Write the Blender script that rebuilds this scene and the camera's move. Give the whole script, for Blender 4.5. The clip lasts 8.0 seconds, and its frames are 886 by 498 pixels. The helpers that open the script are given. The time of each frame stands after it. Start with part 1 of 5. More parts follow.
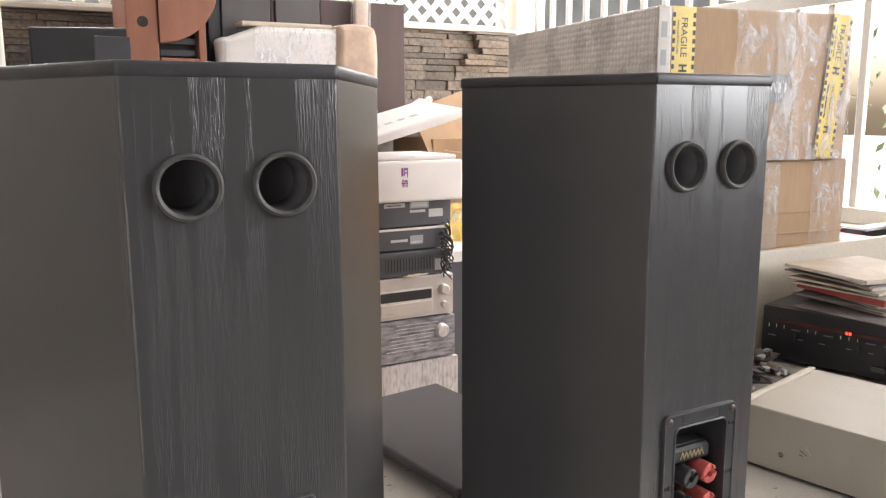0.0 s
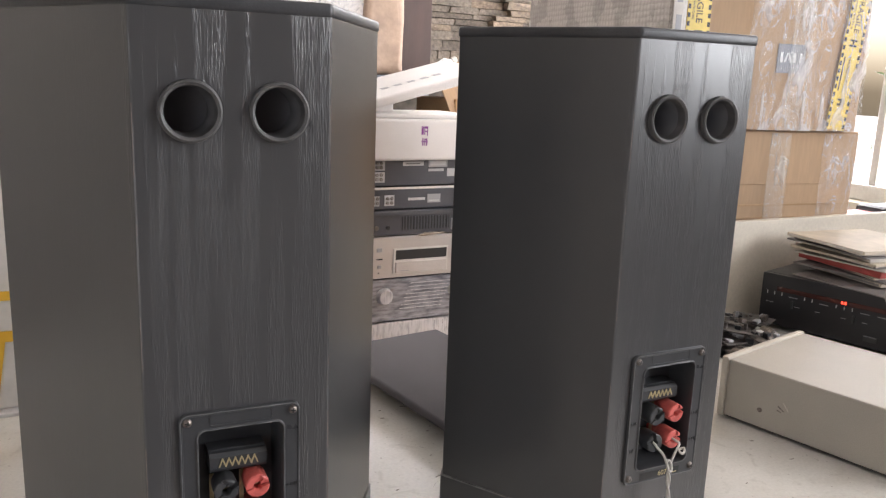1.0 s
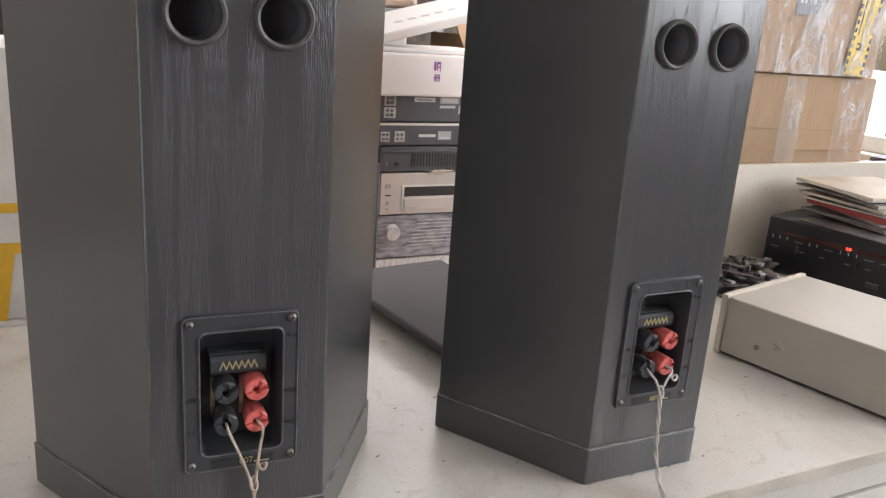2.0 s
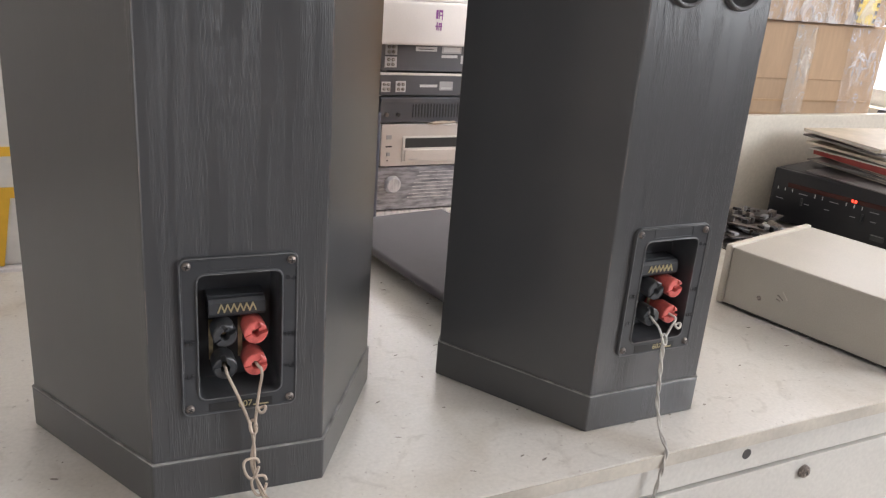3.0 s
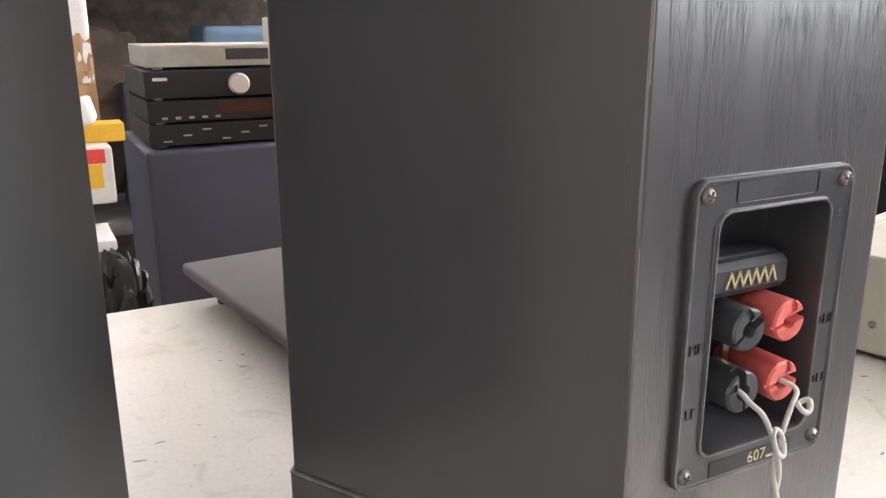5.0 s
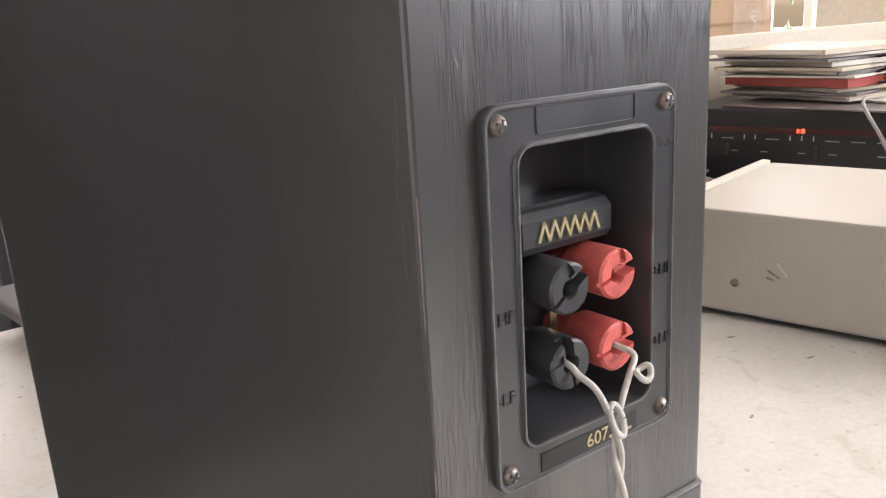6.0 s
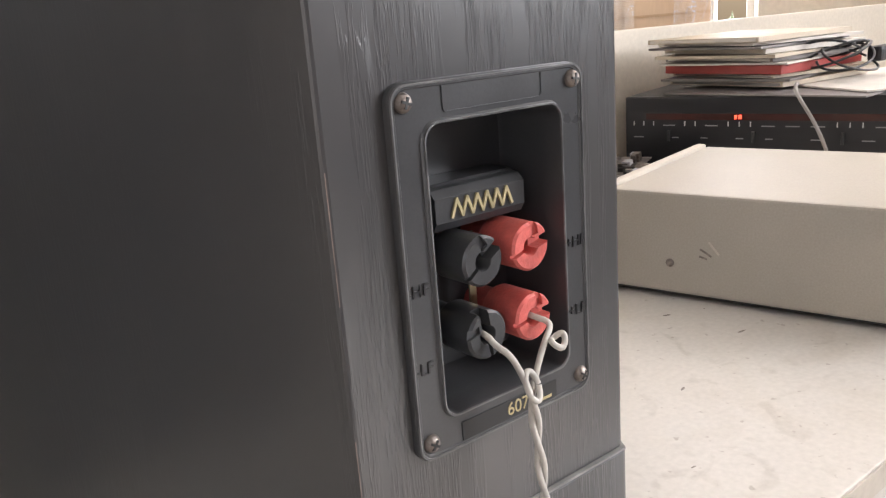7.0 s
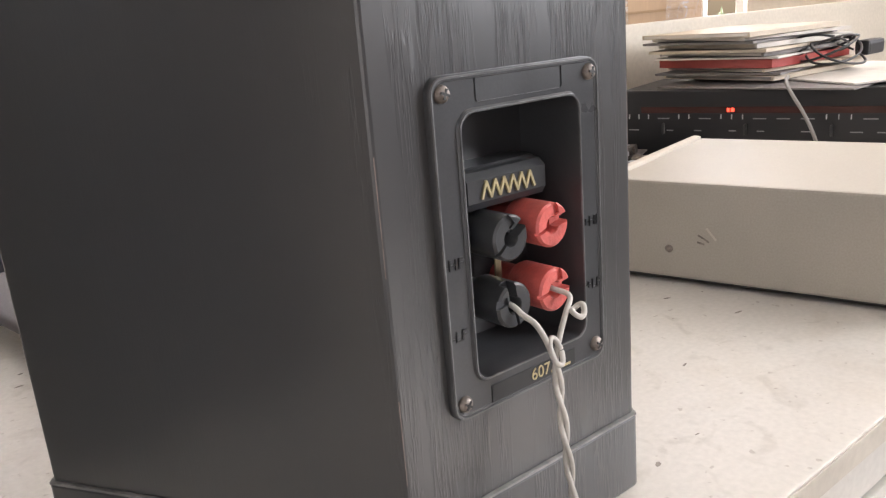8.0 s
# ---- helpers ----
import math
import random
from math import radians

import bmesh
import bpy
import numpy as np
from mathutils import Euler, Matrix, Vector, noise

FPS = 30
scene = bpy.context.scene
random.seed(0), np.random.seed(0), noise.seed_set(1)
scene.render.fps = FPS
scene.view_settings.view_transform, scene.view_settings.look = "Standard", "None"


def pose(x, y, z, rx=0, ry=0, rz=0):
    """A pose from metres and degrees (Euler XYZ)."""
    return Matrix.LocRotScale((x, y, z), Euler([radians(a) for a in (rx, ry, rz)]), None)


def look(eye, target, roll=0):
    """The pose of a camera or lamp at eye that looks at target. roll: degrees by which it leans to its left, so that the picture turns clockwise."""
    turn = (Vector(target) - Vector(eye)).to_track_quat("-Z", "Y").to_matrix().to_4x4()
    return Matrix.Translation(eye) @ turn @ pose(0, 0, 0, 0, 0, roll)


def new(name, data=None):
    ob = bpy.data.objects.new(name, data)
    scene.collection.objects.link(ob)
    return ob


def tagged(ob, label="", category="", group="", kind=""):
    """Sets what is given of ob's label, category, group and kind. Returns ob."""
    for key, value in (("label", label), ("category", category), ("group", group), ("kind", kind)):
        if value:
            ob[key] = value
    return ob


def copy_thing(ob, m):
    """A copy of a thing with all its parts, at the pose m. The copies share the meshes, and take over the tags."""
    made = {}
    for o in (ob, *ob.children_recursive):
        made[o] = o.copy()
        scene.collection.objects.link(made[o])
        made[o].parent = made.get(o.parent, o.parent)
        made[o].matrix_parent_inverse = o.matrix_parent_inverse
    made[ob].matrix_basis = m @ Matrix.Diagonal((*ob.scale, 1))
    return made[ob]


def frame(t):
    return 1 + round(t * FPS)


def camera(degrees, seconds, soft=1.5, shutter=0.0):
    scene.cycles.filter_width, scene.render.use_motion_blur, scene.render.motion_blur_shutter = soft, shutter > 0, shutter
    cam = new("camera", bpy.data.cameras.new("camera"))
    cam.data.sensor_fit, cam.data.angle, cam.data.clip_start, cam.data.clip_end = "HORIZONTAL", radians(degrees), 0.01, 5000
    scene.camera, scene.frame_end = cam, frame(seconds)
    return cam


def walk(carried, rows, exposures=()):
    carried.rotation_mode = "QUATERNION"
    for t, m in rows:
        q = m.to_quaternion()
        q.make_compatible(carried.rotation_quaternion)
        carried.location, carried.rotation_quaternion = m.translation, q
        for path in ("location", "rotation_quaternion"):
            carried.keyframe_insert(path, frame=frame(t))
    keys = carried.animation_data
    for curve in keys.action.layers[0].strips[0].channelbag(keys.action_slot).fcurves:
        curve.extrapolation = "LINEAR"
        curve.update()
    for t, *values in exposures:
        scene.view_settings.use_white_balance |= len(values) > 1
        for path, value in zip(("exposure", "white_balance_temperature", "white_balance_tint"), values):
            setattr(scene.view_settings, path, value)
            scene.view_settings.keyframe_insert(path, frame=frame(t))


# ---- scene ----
cam = camera(57.7, 8.0, soft=1.3)
PATH = [
    (0, (0.028, 0.023, 1.208), (0.982, 1.749, 0.875), -0.2),
    (0.2, (0.034, 0.007, 1.207), (0.987, 1.732, 0.866), 0.0),
    (0.5, (0.031, -0.009, 1.2), (0.975, 1.719, 0.845), 0.6),
    (1, (0.034, -0.031, 1.193), (0.93, 1.708, 0.774), 2.2),
    (1.5, (0.036, -0.043, 1.185), (0.916, 1.682, 0.685), 3.7),
    (1.7, (0.036, -0.044, 1.181), (0.908, 1.679, 0.658), 4.0),
    (2.8, (0.038, -0.037, 1.163), (0.897, 1.651, 0.52), 4.6),
    (3, (0.04, -0.034, 1.162), (0.898, 1.647, 0.499), 4.6),
    (3.5, (0.078, 0.017, 1.139), (0.834, 1.733, 0.443), 3.3),
    (3.7, (0.1, 0.056, 1.132), (0.847, 1.78, 0.447), 3.2),
    (4, (0.138, 0.133, 1.111), (0.864, 1.877, 0.454), 3.0),
    (4.2, (0.186, 0.182, 1.074), (0.899, 1.942, 0.446), 2.4),
    (5.3, (0.312, 0.302, 1.004), (1.287, 1.967, 0.478), -1.4),
    (5.5, (0.33, 0.309, 0.997), (1.344, 1.95, 0.47), -2.0),
    (6, (0.356, 0.312, 0.979), (1.466, 1.889, 0.449), -3.4),
    (6.5, (0.364, 0.306, 0.975), (1.52, 1.848, 0.438), -4.0),
    (7, (0.362, 0.295, 0.973), (1.545, 1.814, 0.433), -4.4),
    (7.5, (0.355, 0.286, 0.976), (1.544, 1.8, 0.433), -4.6),
    (8, (0.333, 0.283, 0.975), (1.532, 1.786, 0.425), -4.7),
]
EXPOSURE = 1.16
walk(cam, [(t, look(eye, target, roll)) for t, eye, target, roll in PATH],
     [(t, EXPOSURE + d, k, tint) for t, d, k, tint in ((0.0, 0.1, 6800, 15), (1.0, 0.08, 6650, 15), (3.0, 0.22, 6550, 14), (4.2, 0.55, 6450, 14), (5.3, 0.78, 6700, 15), (6.5, 0.52, 6750, 16), (8.0, 0.5, 6750, 16))])

# ---- light: bright hazy sky, lamps in railing and lattice openings, two added in front ----
world = bpy.data.worlds.new("sky")
scene.world = world
world.use_nodes = True
wn = world.node_tree
sky = wn.nodes.new("ShaderNodeTexSky")
sky.sky_type, sky.sun_disc = "NISHITA", False
sky.sun_elevation, sky.sun_rotation = radians(52), radians(100)
sky.dust_density = 4.0
wn.links.new(sky.outputs[0], wn.nodes["Background"].inputs[0])
wn.nodes["Background"].inputs[1].default_value = 0.15
sun = new("sun", bpy.data.lights.new("sun", "SUN"))
sun.data.energy, sun.data.angle, sun.data.color = 3.5, radians(10), (1.0, 0.97, 0.94)
sun.matrix_world = look((6, 1.2, 8), (0, 0.4, 0))


def opening_light(place, aim, w, h, watts, colour):
    ob = new("opening_light", bpy.data.lights.new("opening_light", "AREA"))
    ob.data.shape, ob.data.size, ob.data.size_y = "RECTANGLE", w, h
    ob.data.energy, ob.data.color = watts, colour
    ob.matrix_world = look(place, aim)
    return ob


opening_light((3.35, 2.9, 1.55), (0, 2.9, 1.5), 4.4, 2.4, 108, (0.96, 0.98, 1.0))
# added unseen lamp, sized so its reflection puts sheen on the speaker's back
opening_light((2.95, -1.5, 1.85), (0, -1.3, 1.6), 1.4, 1.2, 44, (0.88, 0.95, 1.0))
# added fill in an assumed front-left gap, to brighten the speakers' flanks
opening_light((-1.6, -1.12, 1.40), (-1.4, 0.5, 1.2), 1.9, 2.1, 5.5, (0.95, 0.98, 1.0))
opening_light((0.2, 4.30, 2.42), (0.2, 1.0, 0.9), 4.8, 0.5, 120, (0.97, 0.98, 1.0))


# ---- materials ----
def material(name, colour, rough=0.5, metal=0.0, vary=0.12, scale=8.0, bump=0.1, fine=120.0, stretch=(1, 1, 1), coat=0.0, second=None, edge=(0.45, 0.7), spec=0.5):
    """A surface with variation at two scales: broad patches and a fine grain that also lifts it."""
    m = bpy.data.materials.new(name)
    m.use_nodes = True
    nt = m.node_tree
    b = nt.nodes["Principled BSDF"]
    co = nt.nodes.new("ShaderNodeTexCoord")
    mp = nt.nodes.new("ShaderNodeMapping")
    mp.inputs["Scale"].default_value = stretch
    nt.links.new(co.outputs["Object"], mp.inputs["Vector"])
    big = nt.nodes.new("ShaderNodeTexNoise")
    big.inputs["Scale"].default_value, big.inputs["Detail"].default_value = scale, 5
    small = nt.nodes.new("ShaderNodeTexNoise")
    small.inputs["Scale"].default_value, small.inputs["Detail"].default_value = fine, 3
    nt.links.new(mp.outputs[0], big.inputs["Vector"])
    nt.links.new(mp.outputs[0], small.inputs["Vector"])
    ramp = nt.nodes.new("ShaderNodeValToRGB")
    c2 = second or tuple(max(0.0, c * (1 - vary * 1.6)) for c in colour)
    c1 = tuple(min(1.0, c * (1 + vary)) for c in colour)
    ramp.color_ramp.elements[0].position, ramp.color_ramp.elements[1].position = edge if second else (0.3, 0.7)
    ramp.color_ramp.elements[0].color = (*(colour if second else c2), 1)
    ramp.color_ramp.elements[1].color = (*(c2 if second else c1), 1)
    nt.links.new(big.outputs["Fac"], ramp.inputs["Fac"])
    mix = nt.nodes.new("ShaderNodeMix")
    mix.data_type, mix.blend_type = "RGBA", "MULTIPLY"
    mix.inputs["Factor"].default_value = 0.35
    nt.links.new(ramp.outputs["Color"], mix.inputs["A"])
    grain = nt.nodes.new("ShaderNodeValToRGB")
    grain.color_ramp.elements[0].position, grain.color_ramp.elements[1].position = 0.3, 0.7
    grain.color_ramp.elements[0].color, grain.color_ramp.elements[1].color = (0.7, 0.7, 0.7, 1), (1, 1, 1, 1)
    nt.links.new(small.outputs["Fac"], grain.inputs["Fac"])
    nt.links.new(grain.outputs["Color"], mix.inputs["B"])
    nt.links.new(mix.outputs["Result"], b.inputs["Base Color"])
    rr = nt.nodes.new("ShaderNodeMapRange")
    rr.inputs["To Min"].default_value, rr.inputs["To Max"].default_value = max(0.04, rough - 0.08), min(1, rough + 0.08)
    nt.links.new(big.outputs["Fac"], rr.inputs["Value"])
    nt.links.new(rr.outputs[0], b.inputs["Roughness"])
    b.inputs["Metallic"].default_value = metal
    b.inputs["Coat Weight"].default_value = coat
    b.inputs["Specular IOR Level"].default_value = spec
    if bump:
        bp = nt.nodes.new("ShaderNodeBump")
        bp.inputs["Strength"].default_value, bp.inputs["Distance"].default_value = bump, 0.002
        nt.links.new(small.outputs["Fac"], bp.inputs["Height"])
        nt.links.new(bp.outputs[0], b.inputs["Normal"])
    return m


def ash_vinyl():
    """Black ash vinyl: upright pores pressed deep into the back panel, shallower on the flanks, a little dusty."""
    m = bpy.data.materials.new("black_ash_vinyl")
    m.use_nodes = True
    nt = m.node_tree
    b = nt.nodes["Principled BSDF"]
    co = nt.nodes.new("ShaderNodeTexCoord")
    mp = nt.nodes.new("ShaderNodeMapping")
    mp.inputs["Scale"].default_value = (1, 1, 0.055)
    mpw = nt.nodes.new("ShaderNodeMapping")
    mpw.inputs["Scale"].default_value = (1, 1, 0.045)
    nt.links.new(co.outputs["Object"], mpw.inputs["Vector"])
    nt.links.new(co.outputs["Object"], mp.inputs["Vector"])
    warp = nt.nodes.new("ShaderNodeTexNoise")
    warp.inputs["Scale"].default_value, warp.inputs["Detail"].default_value = 75, 2
    nt.links.new(mpw.outputs[0], warp.inputs["Vector"])
    pores = nt.nodes.new("ShaderNodeTexNoise")
    pores.inputs["Scale"].default_value, pores.inputs["Detail"].default_value = 1000, 2
    nt.links.new(mp.outputs[0], pores.inputs["Vector"])
    dust = nt.nodes.new("ShaderNodeTexNoise")
    dust.inputs["Scale"].default_value, dust.inputs["Detail"].default_value = 7, 6
    nt.links.new(co.outputs["Object"], dust.inputs["Vector"])
    r = nt.nodes.new("ShaderNodeValToRGB")
    r.color_ramp.elements[0].position, r.color_ramp.elements[1].position = 0.49, 0.56
    nt.links.new(pores.outputs["Fac"], r.inputs["Fac"])
    broad = nt.nodes.new("ShaderNodeMath")
    broad.operation = "MULTIPLY"
    nt.links.new(r.outputs["Color"], broad.inputs[0])
    rw = nt.nodes.new("ShaderNodeValToRGB")
    rw.color_ramp.elements[0].position, rw.color_ramp.elements[1].position = 0.43, 0.54
    nt.links.new(warp.outputs["Fac"], rw.inputs["Fac"])
    nt.links.new(rw.outputs["Color"], broad.inputs[1])
    col = nt.nodes.new("ShaderNodeMix")
    col.data_type = "RGBA"
    col.inputs["A"].default_value, col.inputs["B"].default_value = (0.042, 0.043, 0.045, 1), (0.068, 0.066, 0.064, 1)
    nt.links.new(dust.outputs["Fac"], col.inputs["Factor"])
    nt.links.new(col.outputs["Result"], b.inputs["Base Color"])
    b.inputs["Specular IOR Level"].default_value = 0.4
    b.inputs["Coat Weight"].default_value, b.inputs["Coat Roughness"].default_value = 0.6, 0.22
    rough = nt.nodes.new("ShaderNodeMapRange")
    rough.inputs["To Min"].default_value, rough.inputs["To Max"].default_value = 0.275, 0.335
    nt.links.new(dust.outputs["Fac"], rough.inputs["Value"])
    nt.links.new(rough.outputs[0], b.inputs["Roughness"])
    bp = nt.nodes.new("ShaderNodeBump")
    bp.inputs["Strength"].default_value, bp.inputs["Distance"].default_value = 0.33, 0.0006
    sep = nt.nodes.new("ShaderNodeSeparateXYZ")
    nt.links.new(co.outputs["Object"], sep.inputs[0])
    flat = nt.nodes.new("ShaderNodeMapRange")
    flat.inputs["From Min"].default_value, flat.inputs["From Max"].default_value = 0.001, 0.006
    flat.inputs["To Min"].default_value, flat.inputs["To Max"].default_value = 1.0, 0.08
    nt.links.new(sep.outputs["Y"], flat.inputs["Value"])
    press = nt.nodes.new("ShaderNodeMath")
    press.operation = "MULTIPLY"
    nt.links.new(broad.outputs[0], press.inputs[0])
    nt.links.new(flat.outputs[0], press.inputs[1])
    nt.links.new(press.outputs[0], bp.inputs["Height"])
    nt.links.new(bp.outputs[0], b.inputs["Normal"])
    nt.links.new(bp.outputs[0], b.inputs["Coat Normal"])
    return m


def film(name, tint=(0.9, 0.9, 0.92), clear=0.55):
    """Crinkled clear stretch film: part see-through, part glossy folds; pale lines paint crease highlights."""
    m = bpy.data.materials.new(name)
    m.use_nodes = True
    nt = m.node_tree
    b = nt.nodes["Principled BSDF"]
    b.inputs["Base Color"].default_value, b.inputs["Roughness"].default_value = (*tint, 1), 0.12
    co = nt.nodes.new("ShaderNodeTexCoord")
    mp = nt.nodes.new("ShaderNodeMapping")
    mp.inputs["Scale"].default_value = (1.0, 1.0, 0.35)
    nt.links.new(co.outputs["Object"], mp.inputs["Vector"])
    n = nt.nodes.new("ShaderNodeTexNoise")
    n.inputs["Scale"].default_value, n.inputs["Detail"].default_value, n.inputs["Distortion"].default_value = 34, 6, 1.0
    nt.links.new(mp.outputs[0], n.inputs["Vector"])
    bp = nt.nodes.new("ShaderNodeBump")
    bp.inputs["Strength"].default_value, bp.inputs["Distance"].default_value = 0.9, 0.01
    nt.links.new(n.outputs["Fac"], bp.inputs["Height"])
    nt.links.new(bp.outputs[0], b.inputs["Normal"])
    r = nt.nodes.new("ShaderNodeValToRGB")
    r.color_ramp.elements[0].position, r.color_ramp.elements[1].position = 0.50, 0.90
    r.color_ramp.elements[0].color, r.color_ramp.elements[1].color = (1 - clear, 1 - clear, 1 - clear, 1), (0.75, 0.75, 0.75, 1)
    r.color_ramp.elements[0].color = (0.5 * (0.6 - clear) + 0.06, 0.5 * (0.6 - clear) + 0.06, 0.5 * (0.6 - clear) + 0.06, 1)
    nt.links.new(n.outputs["Fac"], r.inputs["Fac"])
    # thin pale opaque lines, painted where the creases would glint
    crease = nt.nodes.new("ShaderNodeTexNoise")
    crease.inputs["Scale"].default_value, crease.inputs["Detail"].default_value, crease.inputs["Distortion"].default_value = 26, 4, 2.0
    nt.links.new(mp.outputs[0], crease.inputs["Vector"])
    line = nt.nodes.new("ShaderNodeValToRGB")
    line.color_ramp.elements[0].position, line.color_ramp.elements[1].position = 0.48, 0.52
    line.color_ramp.elements[0].color = line.color_ramp.elements[1].color = (0, 0, 0, 1)
    e = line.color_ramp.elements.new(0.5)
    e.color = (0.6, 0.6, 0.6, 1)
    nt.links.new(crease.outputs["Fac"], line.inputs["Fac"])
    top = nt.nodes.new("ShaderNodeMath")
    top.operation = "MAXIMUM"
    nt.links.new(r.outputs["Color"], top.inputs[0])
    nt.links.new(line.outputs["Color"], top.inputs[1])
    nt.links.new(top.outputs[0], b.inputs["Alpha"])
    return m


def plain(name, colour, rough=0.5, metal=0.0, glow=0.0):
    m = bpy.data.materials.new(name)
    m.use_nodes = True
    b = m.node_tree.nodes["Principled BSDF"]
    b.inputs["Base Color"].default_value, b.inputs["Roughness"].default_value, b.inputs["Metallic"].default_value = (*colour, 1), rough, metal
    if glow:
        b.inputs["Emission Color"].default_value, b.inputs["Emission Strength"].default_value = (*colour, 1), glow
    return m


def desk_laminate():
    """White laminate gone cream: broad yellowed areas, grey rubbed smears, and fine dark grit."""
    m = material("worn_white_laminate", (0.60, 0.565, 0.51), 0.38, vary=0.05, scale=3, bump=0.05, fine=260)
    nt = m.node_tree
    b = nt.nodes["Principled BSDF"]
    src = b.inputs["Base Color"].links[0].from_socket
    co = nt.nodes.new("ShaderNodeTexCoord")
    for scale, detail, warp, lo, hi, colour, amount in ((9, 6, 0.6, 0.50, 0.72, (0.80, 0.76, 0.70), 0.75), (26, 5, 1.5, 0.58, 0.70, (0.72, 0.70, 0.67), 0.55), (150, 2, 0.0, 0.68, 0.74, (0.45, 0.40, 0.34), 0.5)):
        n = nt.nodes.new("ShaderNodeTexNoise")
        n.inputs["Scale"].default_value, n.inputs["Detail"].default_value, n.inputs["Distortion"].default_value = scale, detail, warp
        nt.links.new(co.outputs["Object"], n.inputs["Vector"])
        r = nt.nodes.new("ShaderNodeMapRange")
        r.inputs["From Min"].default_value, r.inputs["From Max"].default_value, r.inputs["To Max"].default_value = lo, hi, amount
        nt.links.new(n.outputs["Fac"], r.inputs["Value"])
        mx = nt.nodes.new("ShaderNodeMix")
        mx.data_type, mx.blend_type = "RGBA", "MULTIPLY"
        mx.inputs["B"].default_value = (*colour, 1)
        nt.links.new(r.outputs[0], mx.inputs["Factor"])
        nt.links.new(src, mx.inputs["A"])
        src = mx.outputs["Result"]
    nt.links.new(src, b.inputs["Base Color"])
    return m


def bubble_film():
    """Cloudy bubble wrap over card: close-set round bubbles."""
    m = material("bubble_wrap", (0.56, 0.51, 0.46), 0.28, vary=0.10, scale=14, bump=0.0)
    nt = m.node_tree
    b = nt.nodes["Principled BSDF"]
    src = b.inputs["Base Color"].links[0].from_socket
    co = nt.nodes.new("ShaderNodeTexCoord")
    cell = nt.nodes.new("ShaderNodeTexVoronoi")
    cell.inputs["Scale"].default_value, cell.inputs["Randomness"].default_value = 85, 0.25
    nt.links.new(co.outputs["Object"], cell.inputs["Vector"])
    r = nt.nodes.new("ShaderNodeValToRGB")
    r.color_ramp.elements[0].position, r.color_ramp.elements[1].position = 0.15, 0.6
    r.color_ramp.elements[0].color, r.color_ramp.elements[1].color = (1, 1, 1, 1), (0.62, 0.6, 0.57, 1)
    nt.links.new(cell.outputs["Distance"], r.inputs["Fac"])
    mx = nt.nodes.new("ShaderNodeMix")
    mx.data_type, mx.blend_type = "RGBA", "MULTIPLY"
    mx.inputs["Factor"].default_value = 0.35
    nt.links.new(src, mx.inputs["A"])
    nt.links.new(r.outputs["Color"], mx.inputs["B"])
    nt.links.new(mx.outputs["Result"], b.inputs["Base Color"])
    bp = nt.nodes.new("ShaderNodeBump")
    bp.inputs["Strength"].default_value, bp.inputs["Distance"].default_value = 0.3, 0.003
    bp.invert = True
    nt.links.new(cell.outputs["Distance"], bp.inputs["Height"])
    nt.links.new(bp.outputs[0], b.inputs["Normal"])
    return m


VINYL = ash_vinyl()
PLASTIC = material("black_moulded_plastic", (0.046, 0.047, 0.049), 0.30, vary=0.08, scale=40, bump=0.03, fine=900)
CAP = material("black_satin_edge", (0.044, 0.044, 0.046), 0.42, vary=0.2, scale=20, bump=0.1, fine=500)
# lighter than the black port tube: veiling haze put into the colour
INSIDE = plain("port_inside", (0.15, 0.147, 0.15), 0.8)
INK = plain("engraved_marks", (0.012, 0.012, 0.013), 0.35)
# lighter grey that stands for the highlight on the plate's rims
RIM = material("rubbed_grey_plastic", (0.13, 0.13, 0.13), 0.33, vary=0.35, scale=70, bump=0.05, fine=600)
WORN = material("worn_brown_edge", (0.16, 0.12, 0.10), 0.7, vary=0.3, scale=120, bump=0.2)
PALE_EDGE = material("grey_dust", (0.24, 0.23, 0.22), 0.8, vary=0.3, scale=60, bump=0.2)
RING = material("dusty_black_ring", (0.085, 0.082, 0.080), 0.5, vary=0.25, scale=60, bump=0.1, fine=600)
RED = material("faded_red_plastic", (0.60, 0.12, 0.10), 0.40, vary=0.18, scale=120, bump=0.15, fine=900)
GOLD = plain("gold_print", (0.50, 0.42, 0.24), 0.4, 0.5)
STEEL = material("dull_steel", (0.26, 0.225, 0.20), 0.45, 0.85, vary=0.3, scale=300, bump=0.1, fine=1200)
BRASS = material("aged_brass", (0.55, 0.46, 0.28), 0.4, 0.8, vary=0.2, scale=200, bump=0.1)
CABLE = material("grey_white_cable", (0.50, 0.47, 0.42), 0.5, vary=0.2, scale=60, bump=0.1, fine=500)
CABLE_TAN = material("tan_cable", (0.45, 0.36, 0.28), 0.5, vary=0.2, scale=60, bump=0.1, fine=500)
DESK = desk_laminate()
DESK_SIDE = material("painted_grey_white_metal", (0.55, 0.53, 0.48), 0.45, vary=0.06, scale=4, bump=0.05, fine=200)
EDGE = material("yellowed_edge_band", (0.47, 0.43, 0.36), 0.5, vary=0.12, scale=14, bump=0.06, fine=200)
STAIN = material("desk_scuff", (0.22, 0.19, 0.16), 0.6, vary=0.3, scale=200, bump=0.0)
BEIGE = material("champagne_painted_metal", (0.42, 0.385, 0.325), 0.45, 0.0, vary=0.05, scale=9, bump=0.06, fine=700)
BEIGE_FACE = material("champagne_aluminium", (0.56, 0.51, 0.43), 0.4, 0.1, vary=0.05, scale=9, bump=0.06, fine=700)
BLACK_METAL = material("black_painted_metal", (0.02, 0.02, 0.023), 0.4, vary=0.25, scale=10, bump=0.06, fine=500)
